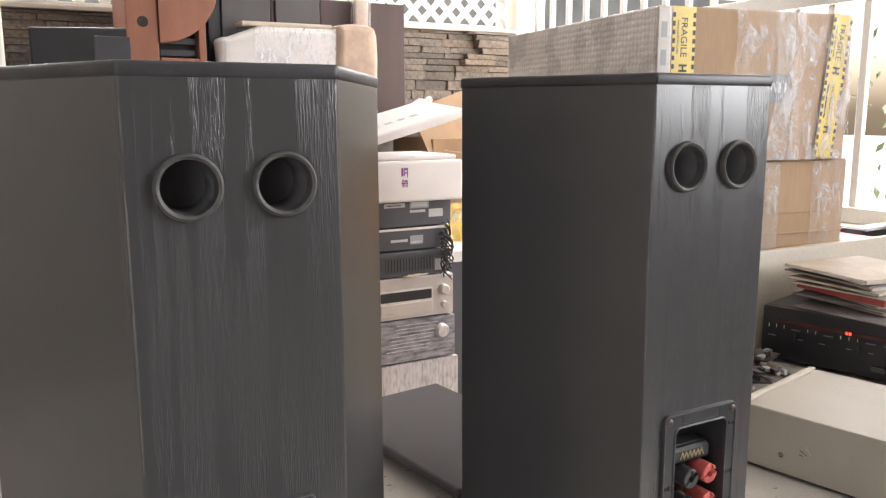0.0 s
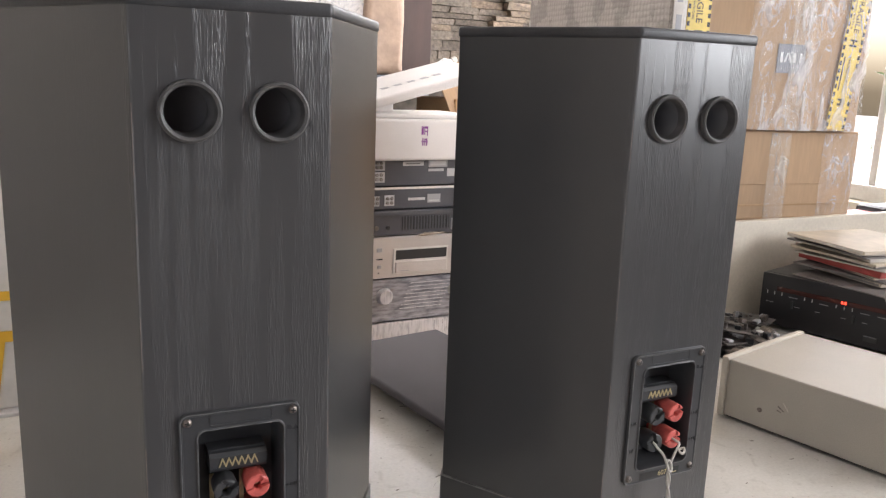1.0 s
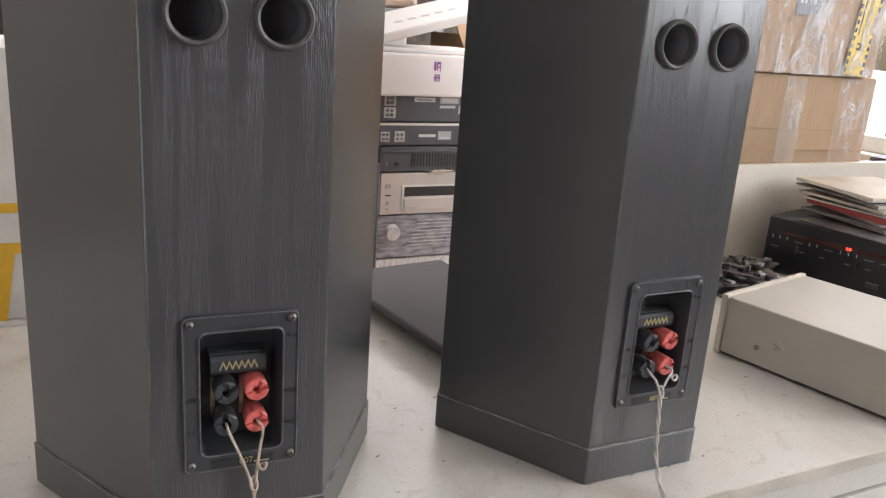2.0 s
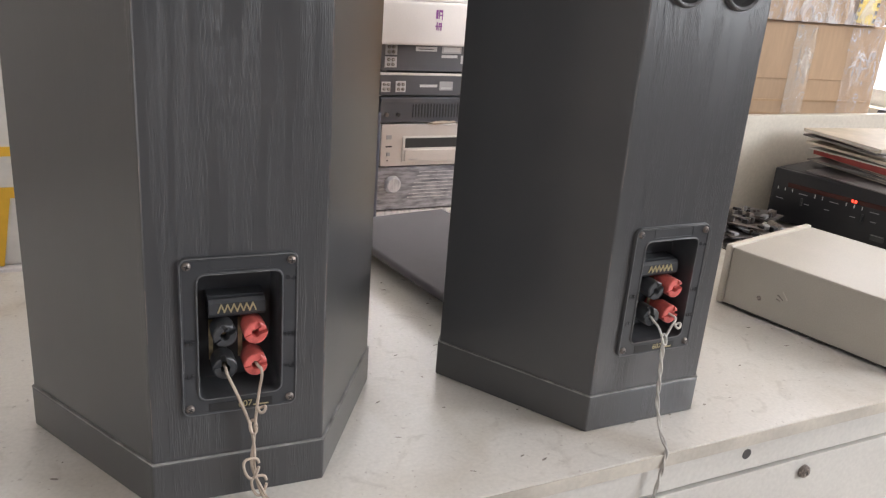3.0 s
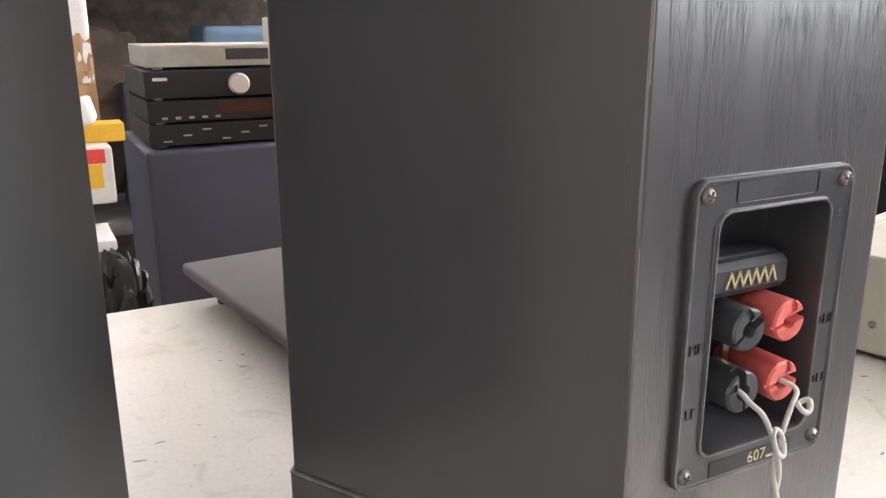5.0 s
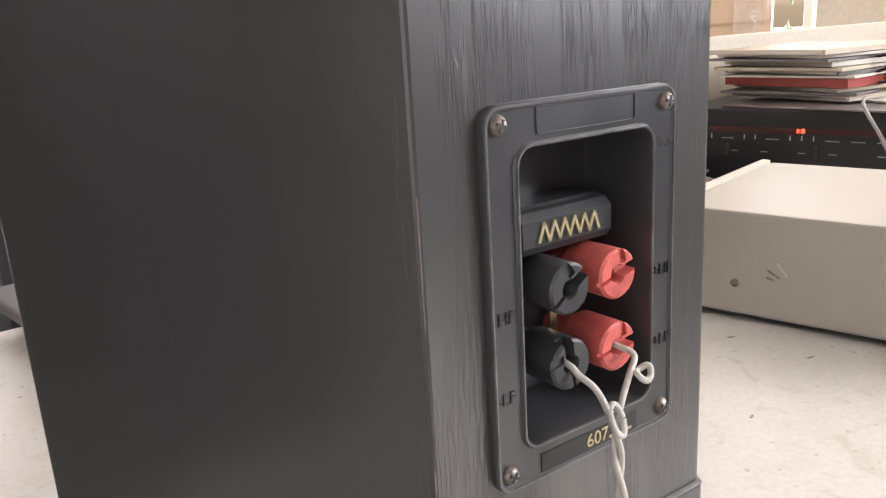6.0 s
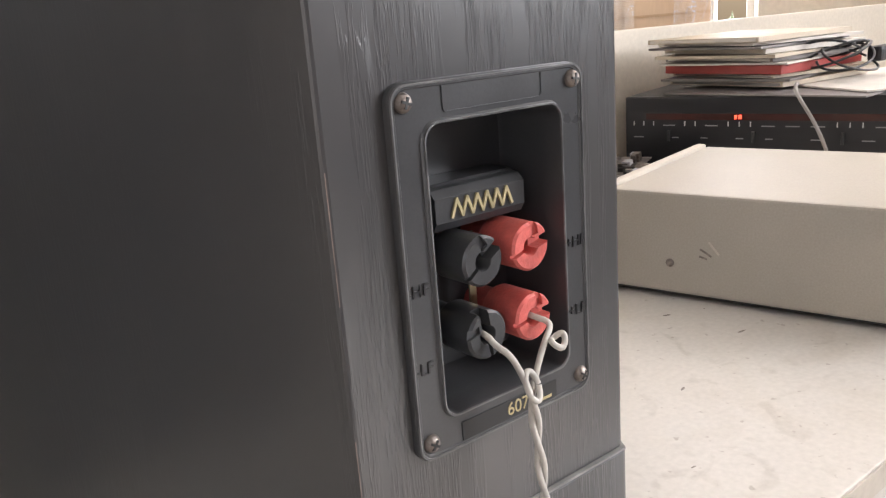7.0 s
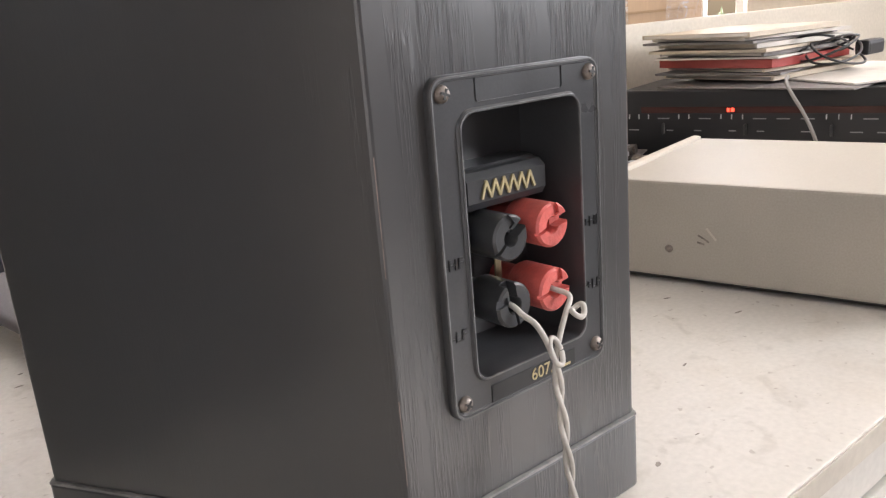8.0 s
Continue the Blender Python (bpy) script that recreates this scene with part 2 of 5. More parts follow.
DARK_FACE = material("dark_brushed_face", (0.028, 0.028, 0.032), 0.3, 0.3, vary=0.2, scale=10, bump=0.06, fine=600, stretch=(0.05, 1, 1))
WHITE_MARK = plain("white_print", (0.7, 0.7, 0.7), 0.5)
GREY_MARK = plain("grey_print", (0.35, 0.35, 0.36), 0.5)
LED_RED = plain("red_display", (1.0, 0.06, 0.03), 0.4, glow=1.2)
RED_TINT = plain("dim_red_window", (0.055, 0.014, 0.011), 0.2)
BOARD = material("dark_grey_cloth_board", (0.080, 0.070, 0.075), 0.8, vary=0.12, scale=6, bump=0.25, fine=900)
PANEL = material("cream_painted_board", (0.62, 0.56, 0.46), 0.5, vary=0.05, scale=3, bump=0.05, fine=150)
CARD = material("brown_cardboard", (0.44, 0.29, 0.17), 0.7, vary=0.08, scale=5, bump=0.12, fine=160, stretch=(1, 1, 0.15))
CARD_DARK = material("shaded_cardboard", (0.40, 0.25, 0.13), 0.75, vary=0.15, scale=6, bump=0.15, fine=160)
BUBBLE = bubble_film()
FILM = film("stretch_film")
TAPE_CLEAR = film("clear_tape", (0.85, 0.82, 0.76), 0.3)
YELLOW = material("yellow_tape", (0.72, 0.50, 0.05), 0.35, vary=0.1, scale=20, bump=0.1, fine=200)
YELLOW_BOX = material("yellow_printed_card", (0.75, 0.42, 0.03), 0.45, vary=0.06, scale=8, bump=0.05)
RED_BOX = material("red_printed_card", (0.72, 0.06, 0.04), 0.4, vary=0.06, scale=8, bump=0.05)
BLACK_INK = plain("black_ink", (0.02, 0.02, 0.02), 0.5)
LABEL = material("silver_label", (0.55, 0.55, 0.56), 0.4, vary=0.05, scale=30, bump=0.05)
SLATE = material("slate_printed_label", (0.20, 0.21, 0.25), 0.45, vary=0.08, scale=30, bump=0.03)
FOAM = material("white_expanded_foam", (0.74, 0.71, 0.69), 0.8, vary=0.04, scale=6, bump=0.3, fine=260)
PURPLE = plain("purple_ink", (0.25, 0.06, 0.28), 0.5)
RACK_GREY = material("dark_grey_hifi_metal", (0.085, 0.088, 0.10), 0.45, vary=0.1, scale=8, bump=0.06, fine=300)
RACK_DARK = material("charcoal_hifi_metal", (0.045, 0.045, 0.052), 0.42, vary=0.12, scale=8, bump=0.06, fine=300)
SILVER = material("silver_hifi_face", (0.62, 0.58, 0.55), 0.35, 0.3, vary=0.05, scale=8, bump=0.05, fine=300)
# both wrapped materials paint the film's crinkle highlights as a second tone
WRAPPED = material("film_wrapped_grey", (0.34, 0.34, 0.37), 0.22, vary=0.3, scale=34, bump=0.5, fine=90, stretch=(0.5, 1, 2.2), second=(0.13, 0.13, 0.15), edge=(0.40, 0.66), coat=0.4)
WRAPPED_LIGHT = material("film_wrapped_light", (0.60, 0.59, 0.60), 0.22, vary=0.3, scale=40, bump=0.5, fine=90, stretch=(2.0, 1, 0.5), second=(0.30, 0.30, 0.32), edge=(0.45, 0.75), coat=0.4)
CHAMPAGNE = material("champagne_hifi_metal", (0.44, 0.42, 0.38), 0.45, 0.4, vary=0.12, scale=10, bump=0.05, fine=400)
BAG = material("black_bin_bag", (0.014, 0.014, 0.015), 0.38, vary=0.3, scale=20, bump=0.7, fine=30)
BLUEGREY = material("blue_grey_painted_wood", (0.056, 0.063, 0.092), 0.55, vary=0.1, scale=4, bump=0.05, fine=300)
GREYSPK = material("grey_speaker_side", (0.10, 0.095, 0.098), 0.6, vary=0.08, scale=5, bump=0.08, fine=400)
BROWN = material("dark_walnut_veneer", (0.066, 0.037, 0.031), 0.5, vary=0.15, scale=12, bump=0.08, fine=200, stretch=(1, 1, 0.1))
TERRA = material("reddish_teak", (0.30, 0.115, 0.065), 0.45, vary=0.15, scale=9, bump=0.06, fine=160, stretch=(1, 1, 0.2))
# near-black that carries the shade inside the teak speaker's openings
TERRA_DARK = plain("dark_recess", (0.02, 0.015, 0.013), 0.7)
MORTAR = material("dark_mortar", (0.10, 0.085, 0.07), 0.9, vary=0.3, scale=20, bump=0.5, fine=80)
WHITE_PAINT = material("white_gloss_paint", (0.70, 0.68, 0.64), 0.4, vary=0.05, scale=6, bump=0.05)
CREAM = material("cream_wall_paint", (0.74, 0.68, 0.56), 0.6, vary=0.05, scale=2, bump=0.1, fine=60)
CEIL = material("ceiling_white", (0.84, 0.83, 0.80), 0.7, vary=0.04, scale=1.5, bump=0.05)
FLOOR = material("worn_concrete_tile", (0.40, 0.36, 0.32), 0.5, vary=0.12, scale=3, bump=0.1, fine=60)
GROUND = material("paved_yard", (0.48, 0.48, 0.47), 0.8, vary=0.12, scale=1, bump=0.1)
GALV = material("galvanised_shelf", (0.33, 0.35, 0.37), 0.4, 0.6, vary=0.12, scale=12, bump=0.05)
BLUE = material("blue_plastic", (0.16, 0.26, 0.38), 0.4, vary=0.1, scale=10, bump=0.05)
LEAF = material("leaf_green", (0.07, 0.11, 0.035), 0.5, vary=0.3, scale=8, bump=0.1)
HEDGE = material("hazy_garden_wall", (0.17, 0.175, 0.16), 0.9, vary=0.2, scale=2, bump=0.0)
PAPER = material("yellowed_paper", (0.58, 0.50, 0.39), 0.6, vary=0.12, scale=9, bump=0.1, fine=60)
PAPER_WHITE = material("off_white_paper", (0.66, 0.62, 0.56), 0.6, vary=0.08, scale=9, bump=0.1, fine=60)
PAPER_PEACH = material("peach_foam_paper", (0.52, 0.38, 0.29), 0.7, vary=0.12, scale=12, bump=0.2, fine=60)
PAPER_RED = material("red_record_sleeve", (0.42, 0.06, 0.05), 0.45, vary=0.15, scale=12, bump=0.05)
PAPER_GREY = material("grey_printed_sleeve", (0.24, 0.22, 0.21), 0.5, vary=0.3, scale=14, bump=0.05)
SCRAP = material("mixed_circuit_scrap", (0.16, 0.14, 0.13), 0.4, 0.4, vary=0.6, scale=60, bump=0.4, fine=120)
DARKCABLE = plain("black_rubber", (0.015, 0.015, 0.016), 0.5)


def stone_material():
    m = material("ledge_stone", (0.20, 0.172, 0.142), 0.8, vary=0.3, scale=3, bump=0.35, fine=14, stretch=(4, 1, 1))
    nt = m.node_tree
    b = nt.nodes["Principled BSDF"]
    src = b.inputs["Base Color"].links[0].from_socket
    info = nt.nodes.new("ShaderNodeObjectInfo")
    ramp = nt.nodes.new("ShaderNodeValToRGB")
    cr = ramp.color_ramp
    cr.elements[0].color, cr.elements[1].color = (0.62, 0.60, 0.58, 1), (1.15, 1.0, 0.86, 1)
    e = cr.elements.new(0.5)
    e.color = (1.1, 1.08, 1.05, 1)
    nt.links.new(info.outputs["Random"], ramp.inputs["Fac"])
    mx = nt.nodes.new("ShaderNodeMix")
    mx.data_type, mx.blend_type = "RGBA", "MULTIPLY"
    mx.inputs["Factor"].default_value = 1.0
    nt.links.new(src, mx.inputs["A"])
    nt.links.new(ramp.outputs["Color"], mx.inputs["B"])
    nt.links.new(mx.outputs["Result"], b.inputs["Base Color"])
    return m


STONE = stone_material()


# ---- builders ----
def thing(name, m, label, category, group="", kind=""):
    ob = new(name)
    ob.empty_display_size = 0.02
    ob.matrix_world = m
    return tagged(ob, label, category, group, kind)


def part(name, bm, mat, parent=None, label="", m=None, smooth=False):
    me = bpy.data.meshes.new(name)
    bmesh.ops.recalc_face_normals(bm, faces=bm.faces)
    bm.to_mesh(me)
    bm.free()
    if smooth:
        me.shade_smooth()
        me.set_sharp_from_angle(angle=radians(38))
    me.materials.append(mat)
    ob = new(name, me)
    if parent is not None:
        ob.parent = parent
    if m is not None:
        ob.matrix_basis = m
    return tagged(ob, label)


def again(ob, parent, m):
    """The same mesh once more as a part of its own."""
    o = new(ob.name.split(".")[0], ob.data)
    o.parent = parent
    o.matrix_basis = m
    for c in ob.children:
        again(c, o, c.matrix_basis.copy())
    return tagged(o, ob.get("label", ""))


def box(x0, x1, y0, y1, z0, z1, bevel=0.0, seg=2, bm=None):
    bm = bm or bmesh.new()
    made = bmesh.ops.create_cube(bm, size=1, matrix=Matrix.LocRotScale(((x0 + x1) / 2, (y0 + y1) / 2, (z0 + z1) / 2), None, (abs(x1 - x0), abs(y1 - y0), abs(z1 - z0))))
    if bevel:
        vs = set(made["verts"])
        es = [e for e in bm.edges if e.verts[0] in vs]
        bmesh.ops.bevel(bm, geom=es, offset=bevel, segments=seg, affect="EDGES", profile=0.6)
    return bm


def prism(points, z0, z1, bevel=0.0, seg=2):
    bm = bmesh.new()
    f = bm.faces.new([bm.verts.new((x, y, z0)) for x, y in points])
    up = bmesh.ops.extrude_face_region(bm, geom=[f])
    bmesh.ops.translate(bm, verts=[v for v in up["geom"] if isinstance(v, bmesh.types.BMVert)], vec=(0, 0, z1 - z0))
    bmesh.ops.recalc_face_normals(bm, faces=bm.faces)
    if bevel:
        bmesh.ops.bevel(bm, geom=bm.edges[:], offset=bevel, segments=seg, affect="EDGES", profile=0.5)
    return bm


def lathe(profile, seg=32, bm=None, at=(0, 0, 0)):
    """Turns (radius, y) pairs round the y axis."""
    bm = bm or bmesh.new()
    rings = []
    for r, y in profile:
        if r < 1e-6:
            rings.append([bm.verts.new((at[0], at[1] + y, at[2]))])
        else:
            rings.append([bm.verts.new((at[0] + r * math.cos(2 * math.pi * k / seg), at[1] + y, at[2] + r * math.sin(2 * math.pi * k / seg))) for k in range(seg)])
    for a, b in zip(rings, rings[1:]):
        for k in range(seg):
            j = (k + 1) % seg
            q = [a[k % len(a)], a[j % len(a)], b[j % len(b)], b[k % len(b)]]
            q = list(dict.fromkeys(q))
            if len(q) > 2:
                bm.faces.new(q)
    return bm


def round_rect(w, h, r, n=5):
    out = []
    for cx, cz, a0 in ((w / 2 - r, h / 2 - r, 0), (-w / 2 + r, h / 2 - r, 90), (-w / 2 + r, -h / 2 + r, 180), (w / 2 - r, -h / 2 + r, 270)):
        for k in range(n + 1):
            a = radians(a0 + 90 * k / n)
            out.append((cx + r * math.cos(a), cz + r * math.sin(a)))
    return out


def loft(loops, cap_last=False, cap_first=False):
    """loops: lists of (x, y, z), all of one count."""
    bm = bmesh.new()
    rings = [[bm.verts.new(p) for p in loop] for loop in loops]
    for a, b in zip(rings, rings[1:]):
        n = len(a)
        for k in range(n):
            bm.faces.new((a[k], a[(k + 1) % n], b[(k + 1) % n], b[k]))
    if cap_last:
        bm.faces.new(rings[-1])
    if cap_first:
        bm.faces.new(rings[0])
    return bm


def tube(points, radius, name, mat, parent=None, label="", cyclic=False, res=2):
    cu = bpy.data.curves.new(name, "CURVE")
    cu.dimensions, cu.bevel_depth, cu.bevel_resolution, cu.resolution_u = "3D", radius, res, 6
    sp = cu.splines.new("NURBS")
    sp.points.add(len(points) - 1)
    for p, q in zip(sp.points, points):
        p.co = (*q, 1)
    sp.use_endpoint_u, sp.order_u, sp.use_cyclic_u = True, 3, cyclic
    cu.use_fill_caps = True
    tmp = bpy.data.objects.new(name, cu)
    scene.collection.objects.link(tmp)
    me = bpy.data.meshes.new_from_object(tmp.evaluated_get(bpy.context.evaluated_depsgraph_get()))
    bpy.data.objects.remove(tmp)
    me.name = name
    me.shade_smooth()
    me.materials.clear()
    me.materials.append(mat)
    ob = new(name, me)
    if parent is not None:
        ob.parent = parent
    return tagged(ob, label)


def lettering(text, size, mat, parent, m, depth=0.0003, name="lettering", label=""):
    cu = bpy.data.curves.new(name, "FONT")
    cu.body, cu.size, cu.extrude, cu.align_x, cu.align_y = text, size, depth, "CENTER", "CENTER"
    tmp = bpy.data.objects.new(name, cu)
    scene.collection.objects.link(tmp)
    me = bpy.data.meshes.new_from_object(tmp.evaluated_get(bpy.context.evaluated_depsgraph_get()))
    bpy.data.objects.remove(tmp)
    me.name = name
    me.materials.clear()
    me.materials.append(mat)
    ob = new(name, me)
    ob.parent = parent
    ob.matrix_basis = m
    return tagged(ob, label)


def cut(ob, cutters):
    """Cuts the cutters out of a mesh part, for good."""
    tmp = []
    for bm in cutters:
        me = bpy.data.meshes.new("cutter")
        bmesh.ops.recalc_face_normals(bm, faces=bm.faces)
        bm.to_mesh(me)
        bm.free()
        c = bpy.data.objects.new("cutter", me)
        scene.collection.objects.link(c)
        c.matrix_world = ob.matrix_world if ob.parent is None else ob.parent.matrix_world @ ob.matrix_basis
        mod = ob.modifiers.new("cut", "BOOLEAN")
        mod.operation, mod.object, mod.solver = "DIFFERENCE", c, "EXACT"
        tmp.append(c)
    bpy.context.view_layer.update()
    me = bpy.data.meshes.new_from_object(ob.evaluated_get(bpy.context.evaluated_depsgraph_get()))
    me.name = ob.name
    ob.modifiers.clear()
    ob.data = me
    for c in tmp:
        bpy.data.objects.remove(c)
    return ob


FACE = pose(0, 0, 0, 90)          # turns flat lettering upright, facing -y
TABLE = 0.754


# ---- the setting ----
def structure(name, bm, mat, label, category):
    return tagged(part(name, bm, mat), label, category, kind="structure")


structure("ground", box(-40, 40, -40, 40, -0.1, -0.02), GROUND, "pale paved yard outside the covered shop", "ground")
structure("floor", box(-2.6, 2.9, -0.6, 4.2, -0.02, 0.0), FLOOR, "worn grey concrete floor under the tables", "floor")
# assumed ceiling out of view: blocks the high sky and bounces light down
structure("ceiling", box(-2.8, 3.2, -2.45, 4.4, 2.75, 2.85), CEIL, "unseen plain white ceiling added to block sky and bounce light", "ceiling")
# assumed wall out of view: closes off left light, dull to weaken reflections
structure("wall_left", box(-2.8, -2.6, -2.45, 4.2, -0.02, 2.75), FLOOR, "unseen grey-brown side wall added to shut out light from the left", "wall")
structure("wall_right", box(2.70, 2.90, 0.80, 1.66, -0.02, 2.75), CREAM, "cream painted solid wall beside the railing", "wall")
# added out of view: keeps front light off the speakers' backs
structure("wall_front", box(-0.60, 0.75, -1.15, -1.0, -0.02, 2.75), BROWN, "unseen dark partition added behind the camera to block light", "wall")
# added out of view, so the lower back panel reflects something dark
structure("wall_right_fence", box(2.70, 2.80, -3.2, 0.80, -0.02, 1.24), BROWN, "unseen dark barrier added to darken low reflections", "fence")
# added out of view to cut the sky light from the front
structure("wall_front_far", box(0.75, 2.70, -2.45, -2.30, -0.02, 2.75), BROWN, "unseen dark partition added to shut out front sky light", "wall")
structure("wall_right_low", box(2.70, 2.90, 1.66, 3.98, -0.02, 0.80), CREAM, "low cream wall under the white railing", "wall")
wall_back = structure("wall_back", box(-2.6, 2.70, 4.02, 4.20, -0.02, 1.655), MORTAR, "wall clad in thin brown ledge stones", "wall")
structure("trim", box(-2.6, 2.69, 3.96, 4.16, 1.655, 1.675, 0.004), PANEL, "pale yellow ledge on top of the stone wall", "ledge")
structure("corner_post", box(2.70, 2.90, 3.98, 4.20, -0.02, 2.75, 0.006), CREAM, "square cream painted corner post", "post")
structure("backdrop", box(-6, 9, 7.5, 7.6, -0.02, 2.6), HEDGE, "hazy grey-green garden wall outside", "backdrop")


def lattice():
    t = thing("lattice_panel", pose(0, 0, 0), "white diamond lattice panel above the stone wall", "lattice")
    x0, x1, z0, z1 = -2.6, 2.68, 1.70, 2.70
    part("rail", box(x0, x1, 4.05, 4.09, 1.675, 1.70, 0.003), WHITE_PAINT, t)
    part("rail", box(x0, x1, 4.05, 4.09, 2.70, 2.74, 0.003), WHITE_PAINT, t)
    h = z1 - z0
    step = 0.108
    for sign, y in ((1, 4.062), (-1, 4.072)):
        xa = x0 - h if sign > 0 else x0
        while xa < (x1 if sign > 0 else x1 + h):
            bm = box(-0.0165, 0.0165, -0.004, 0.004, -0.5 * h * 1.42, 0.5 * h * 1.42)
            bmesh.ops.transform(bm, matrix=pose(xa + sign * h / 2, y, z0 + h / 2, 0, sign * 45, 0), verts=bm.verts)
            for co, no in (((x0, 0, 0), (-1, 0, 0)), ((x1, 0, 0), (1, 0, 0)), ((0, 0, z0), (0, 0, -1)), ((0, 0, z1), (0, 0, 1))):
                bmesh.ops.bisect_plane(bm, geom=bm.verts[:] + bm.edges[:] + bm.faces[:], plane_co=co, plane_no=no, clear_outer=True)
            if len(bm.faces) > 3:
                part("slat", bm, WHITE_PAINT, t)
            xa += step


lattice()


def railing():
    t = thing("railing", pose(2.80, 0, 0), "white painted upright bar railing on the low wall", "railing")
    for z0, z1 in ((0.80, 0.86), (1.60, 1.66), (2.45, 2.51)):
        part("rail", box(-0.03, 0.03, 1.66, 3.98, z0, z1, 0.005), WHITE_PAINT, t)
    bar = None
    y = 1.74
    while y < 3.95:
        w = 0.03
        for z0, z1 in ((0.86, 1.60), (1.66, 2.45)):
            b = part("bar", box(-0.012, 0.012, -w / 2, w / 2, z0, z1, 0.003, 1), WHITE_PAINT, t, m=pose(0, y, 0)) if bar is None or z0 > 1 and bar[1] is None else None
            if b is None:
                again(bar[0] if z0 < 1 else bar[1], t, pose(0, y, 0))
            elif z0 < 1:
                bar = [b, None]
            else:
                bar[1] = b
        y += 0.145
    return t


railing()


def shrub():
    """A few leafy twigs beyond the railing."""
    rng = random.Random(4)
    t = thing("shrub", pose(3.02, 1.83, -0.02), "thin leafy shrub outside the railing", "shrub")
    part("trunk", prism([(0.012 * math.cos(a), 0.012 * math.sin(a)) for a in np.linspace(0, 2 * math.pi, 7)[:-1]], 0, 1.2), CARD_DARK, t)
    bm = bmesh.new()
    for k in range(90):
        p = Vector((rng.uniform(-.1, .12), rng.gauss(0, .10), rng.uniform(.85, 1.5)))
        r = Euler((rng.uniform(0, 6), rng.uniform(0, 6), rng.uniform(0, 6))).to_matrix()
        L = rng.uniform(.03, .06)
        vs = [bm.verts.new(p + r @ Vector(q)) for q in ((0, 0, 0), (L * .5, L * .22, .004), (L, 0, 0), (L * .5, -L * .22, .004))]
        bm.faces.new(vs)
    part("crown", bm, LEAF, t)


shrub()


# ---- the desk ----
def desk():
    t = thing("desk", pose(0, 0, 0), "worn white laminate desk with metal drawer front and lock", "desk")
    part("edge_band", box(-0.75, 1.95, 0.4382, 0.4394, TABLE - 0.0145, TABLE - 0.0008, 0.0004), EDGE, t, "yellowed edge band")
    part("tabletop", box(-0.75, 1.95, 0.4395, 1.052, TABLE - 0.0145, TABLE, 0.0012), DESK, t, "scuffed white laminate top")
    z1 = TABLE - 0.0165
    part("apron", box(-0.73, 1.93, 0.446, 0.462, 0.704, z1, 0.001), DESK_SIDE, t)
    part("side_panel", box(-0.73, -0.71, 0.452, 1.03, 0.0, z1, 0.002), DESK_SIDE, t)
    part("side_panel", box(1.91, 1.93, 0.47, 1.03, 0.0, z1, 0.002), DESK_SIDE, t)
    part("back_panel", box(-0.70, 1.90, 1.01, 1.03, 0.25, z1, 0.002), DESK_SIDE, t)
    for x0, x1 in ((0.508, 0.98), (0.985, 1.90)):
        d = part("drawer", box(x0, x1, 0.4445, 0.462, 0.52, 0.7000, 0.0012), DESK_SIDE, t, "grey-white metal drawer front")
        if x0 < 0.6:
            lk = part("lock", lathe([(0.0, -0.006), (0.004, -0.006), (0.0045, -0.0045), (0.0068, -0.004), (0.0075, -0.001), (0.0075, 0.003)], 20), STEEL, d, "rusty round drawer lock", m=pose(0.7355, 0.4445, 0.684), smooth=True)
            part("keyhole", box(-0.0006, 0.0006, -0.0064, -0.0058, -0.002, 0.002), BLACK_INK, lk)
        part("drawer_box", box(x0 + .01, x1 - .01, 0.470, 0.95, 0.53, 0.69), DESK_SIDE, t)
    part("lower_panel", box(-0.705, 0.505, 0.446, 0.462, 0.10, 0.7025, 0.001), DESK_SIDE, t)
    part("hole", lathe([(0.0, -0.0006), (0.0058, -0.0006), (0.0058, 0.001)], 20), BLACK_INK, t, m=pose(0.645, 0.4462, 0.7235))
    rng = random.Random(11)
    for k in range(120):
        x, y = rng.uniform(-0.2, 1.0), rng.uniform(0.46, 1.03)
        bm = bmesh.new()
        n = 6
        L, W, a = rng.uniform(.0008, .0042) * (2 if rng.random() < .15 else 1), rng.uniform(.0005, .0014), rng.uniform(-.5, .5)
        vs = [bm.verts.new((x + L * math.cos(q) * math.cos(a) - W * math.sin(q) * math.sin(a) * rng.uniform(.5, 1.2), y + L * math.cos(q) * math.sin(a) + W * math.sin(q), TABLE + 0.0002)) for q in np.linspace(0, 6.283, n + 1)[:-1]]
        bm.faces.new(vs)
        part("scuff", bm, STAIN, t)
    for k in range(34):
        x, y, a, L = rng.uniform(-0.15, 1.0), rng.uniform(0.45, 1.03), rng.uniform(-1.2, 1.2), rng.uniform(0.006, 0.030)
        bend, w = rng.uniform(-0.25, 0.25), rng.uniform(0.00012, 0.00035)
        bm, prev = bmesh.new(), None
        for j in range(6):
            s = j / 5 - 0.5
            px, py = x + L * s * math.cos(a + bend * s), y + L * s * math.sin(a + bend * s)
            ww = w * (1 - 1.7 * abs(s))
            row = [bm.verts.new((px - ww * math.sin(a), py + ww * math.cos(a), TABLE + 0.0002)), bm.verts.new((px + ww * math.sin(a), py - ww * math.cos(a), TABLE + 0.0002))]
            if prev:
                bm.faces.new((prev[0], prev[1], row[1], row[0]))
            prev = row
        part("scratch", bm, STAIN, t)
    return t


desk()


# ---- loudspeakers ----
BACK, WIDE, DEEP = 0.0650, 0.1515, 0.148
PLINTH_TOP, BODY_TOP, TOP = 0.038, 0.477, 0.4845


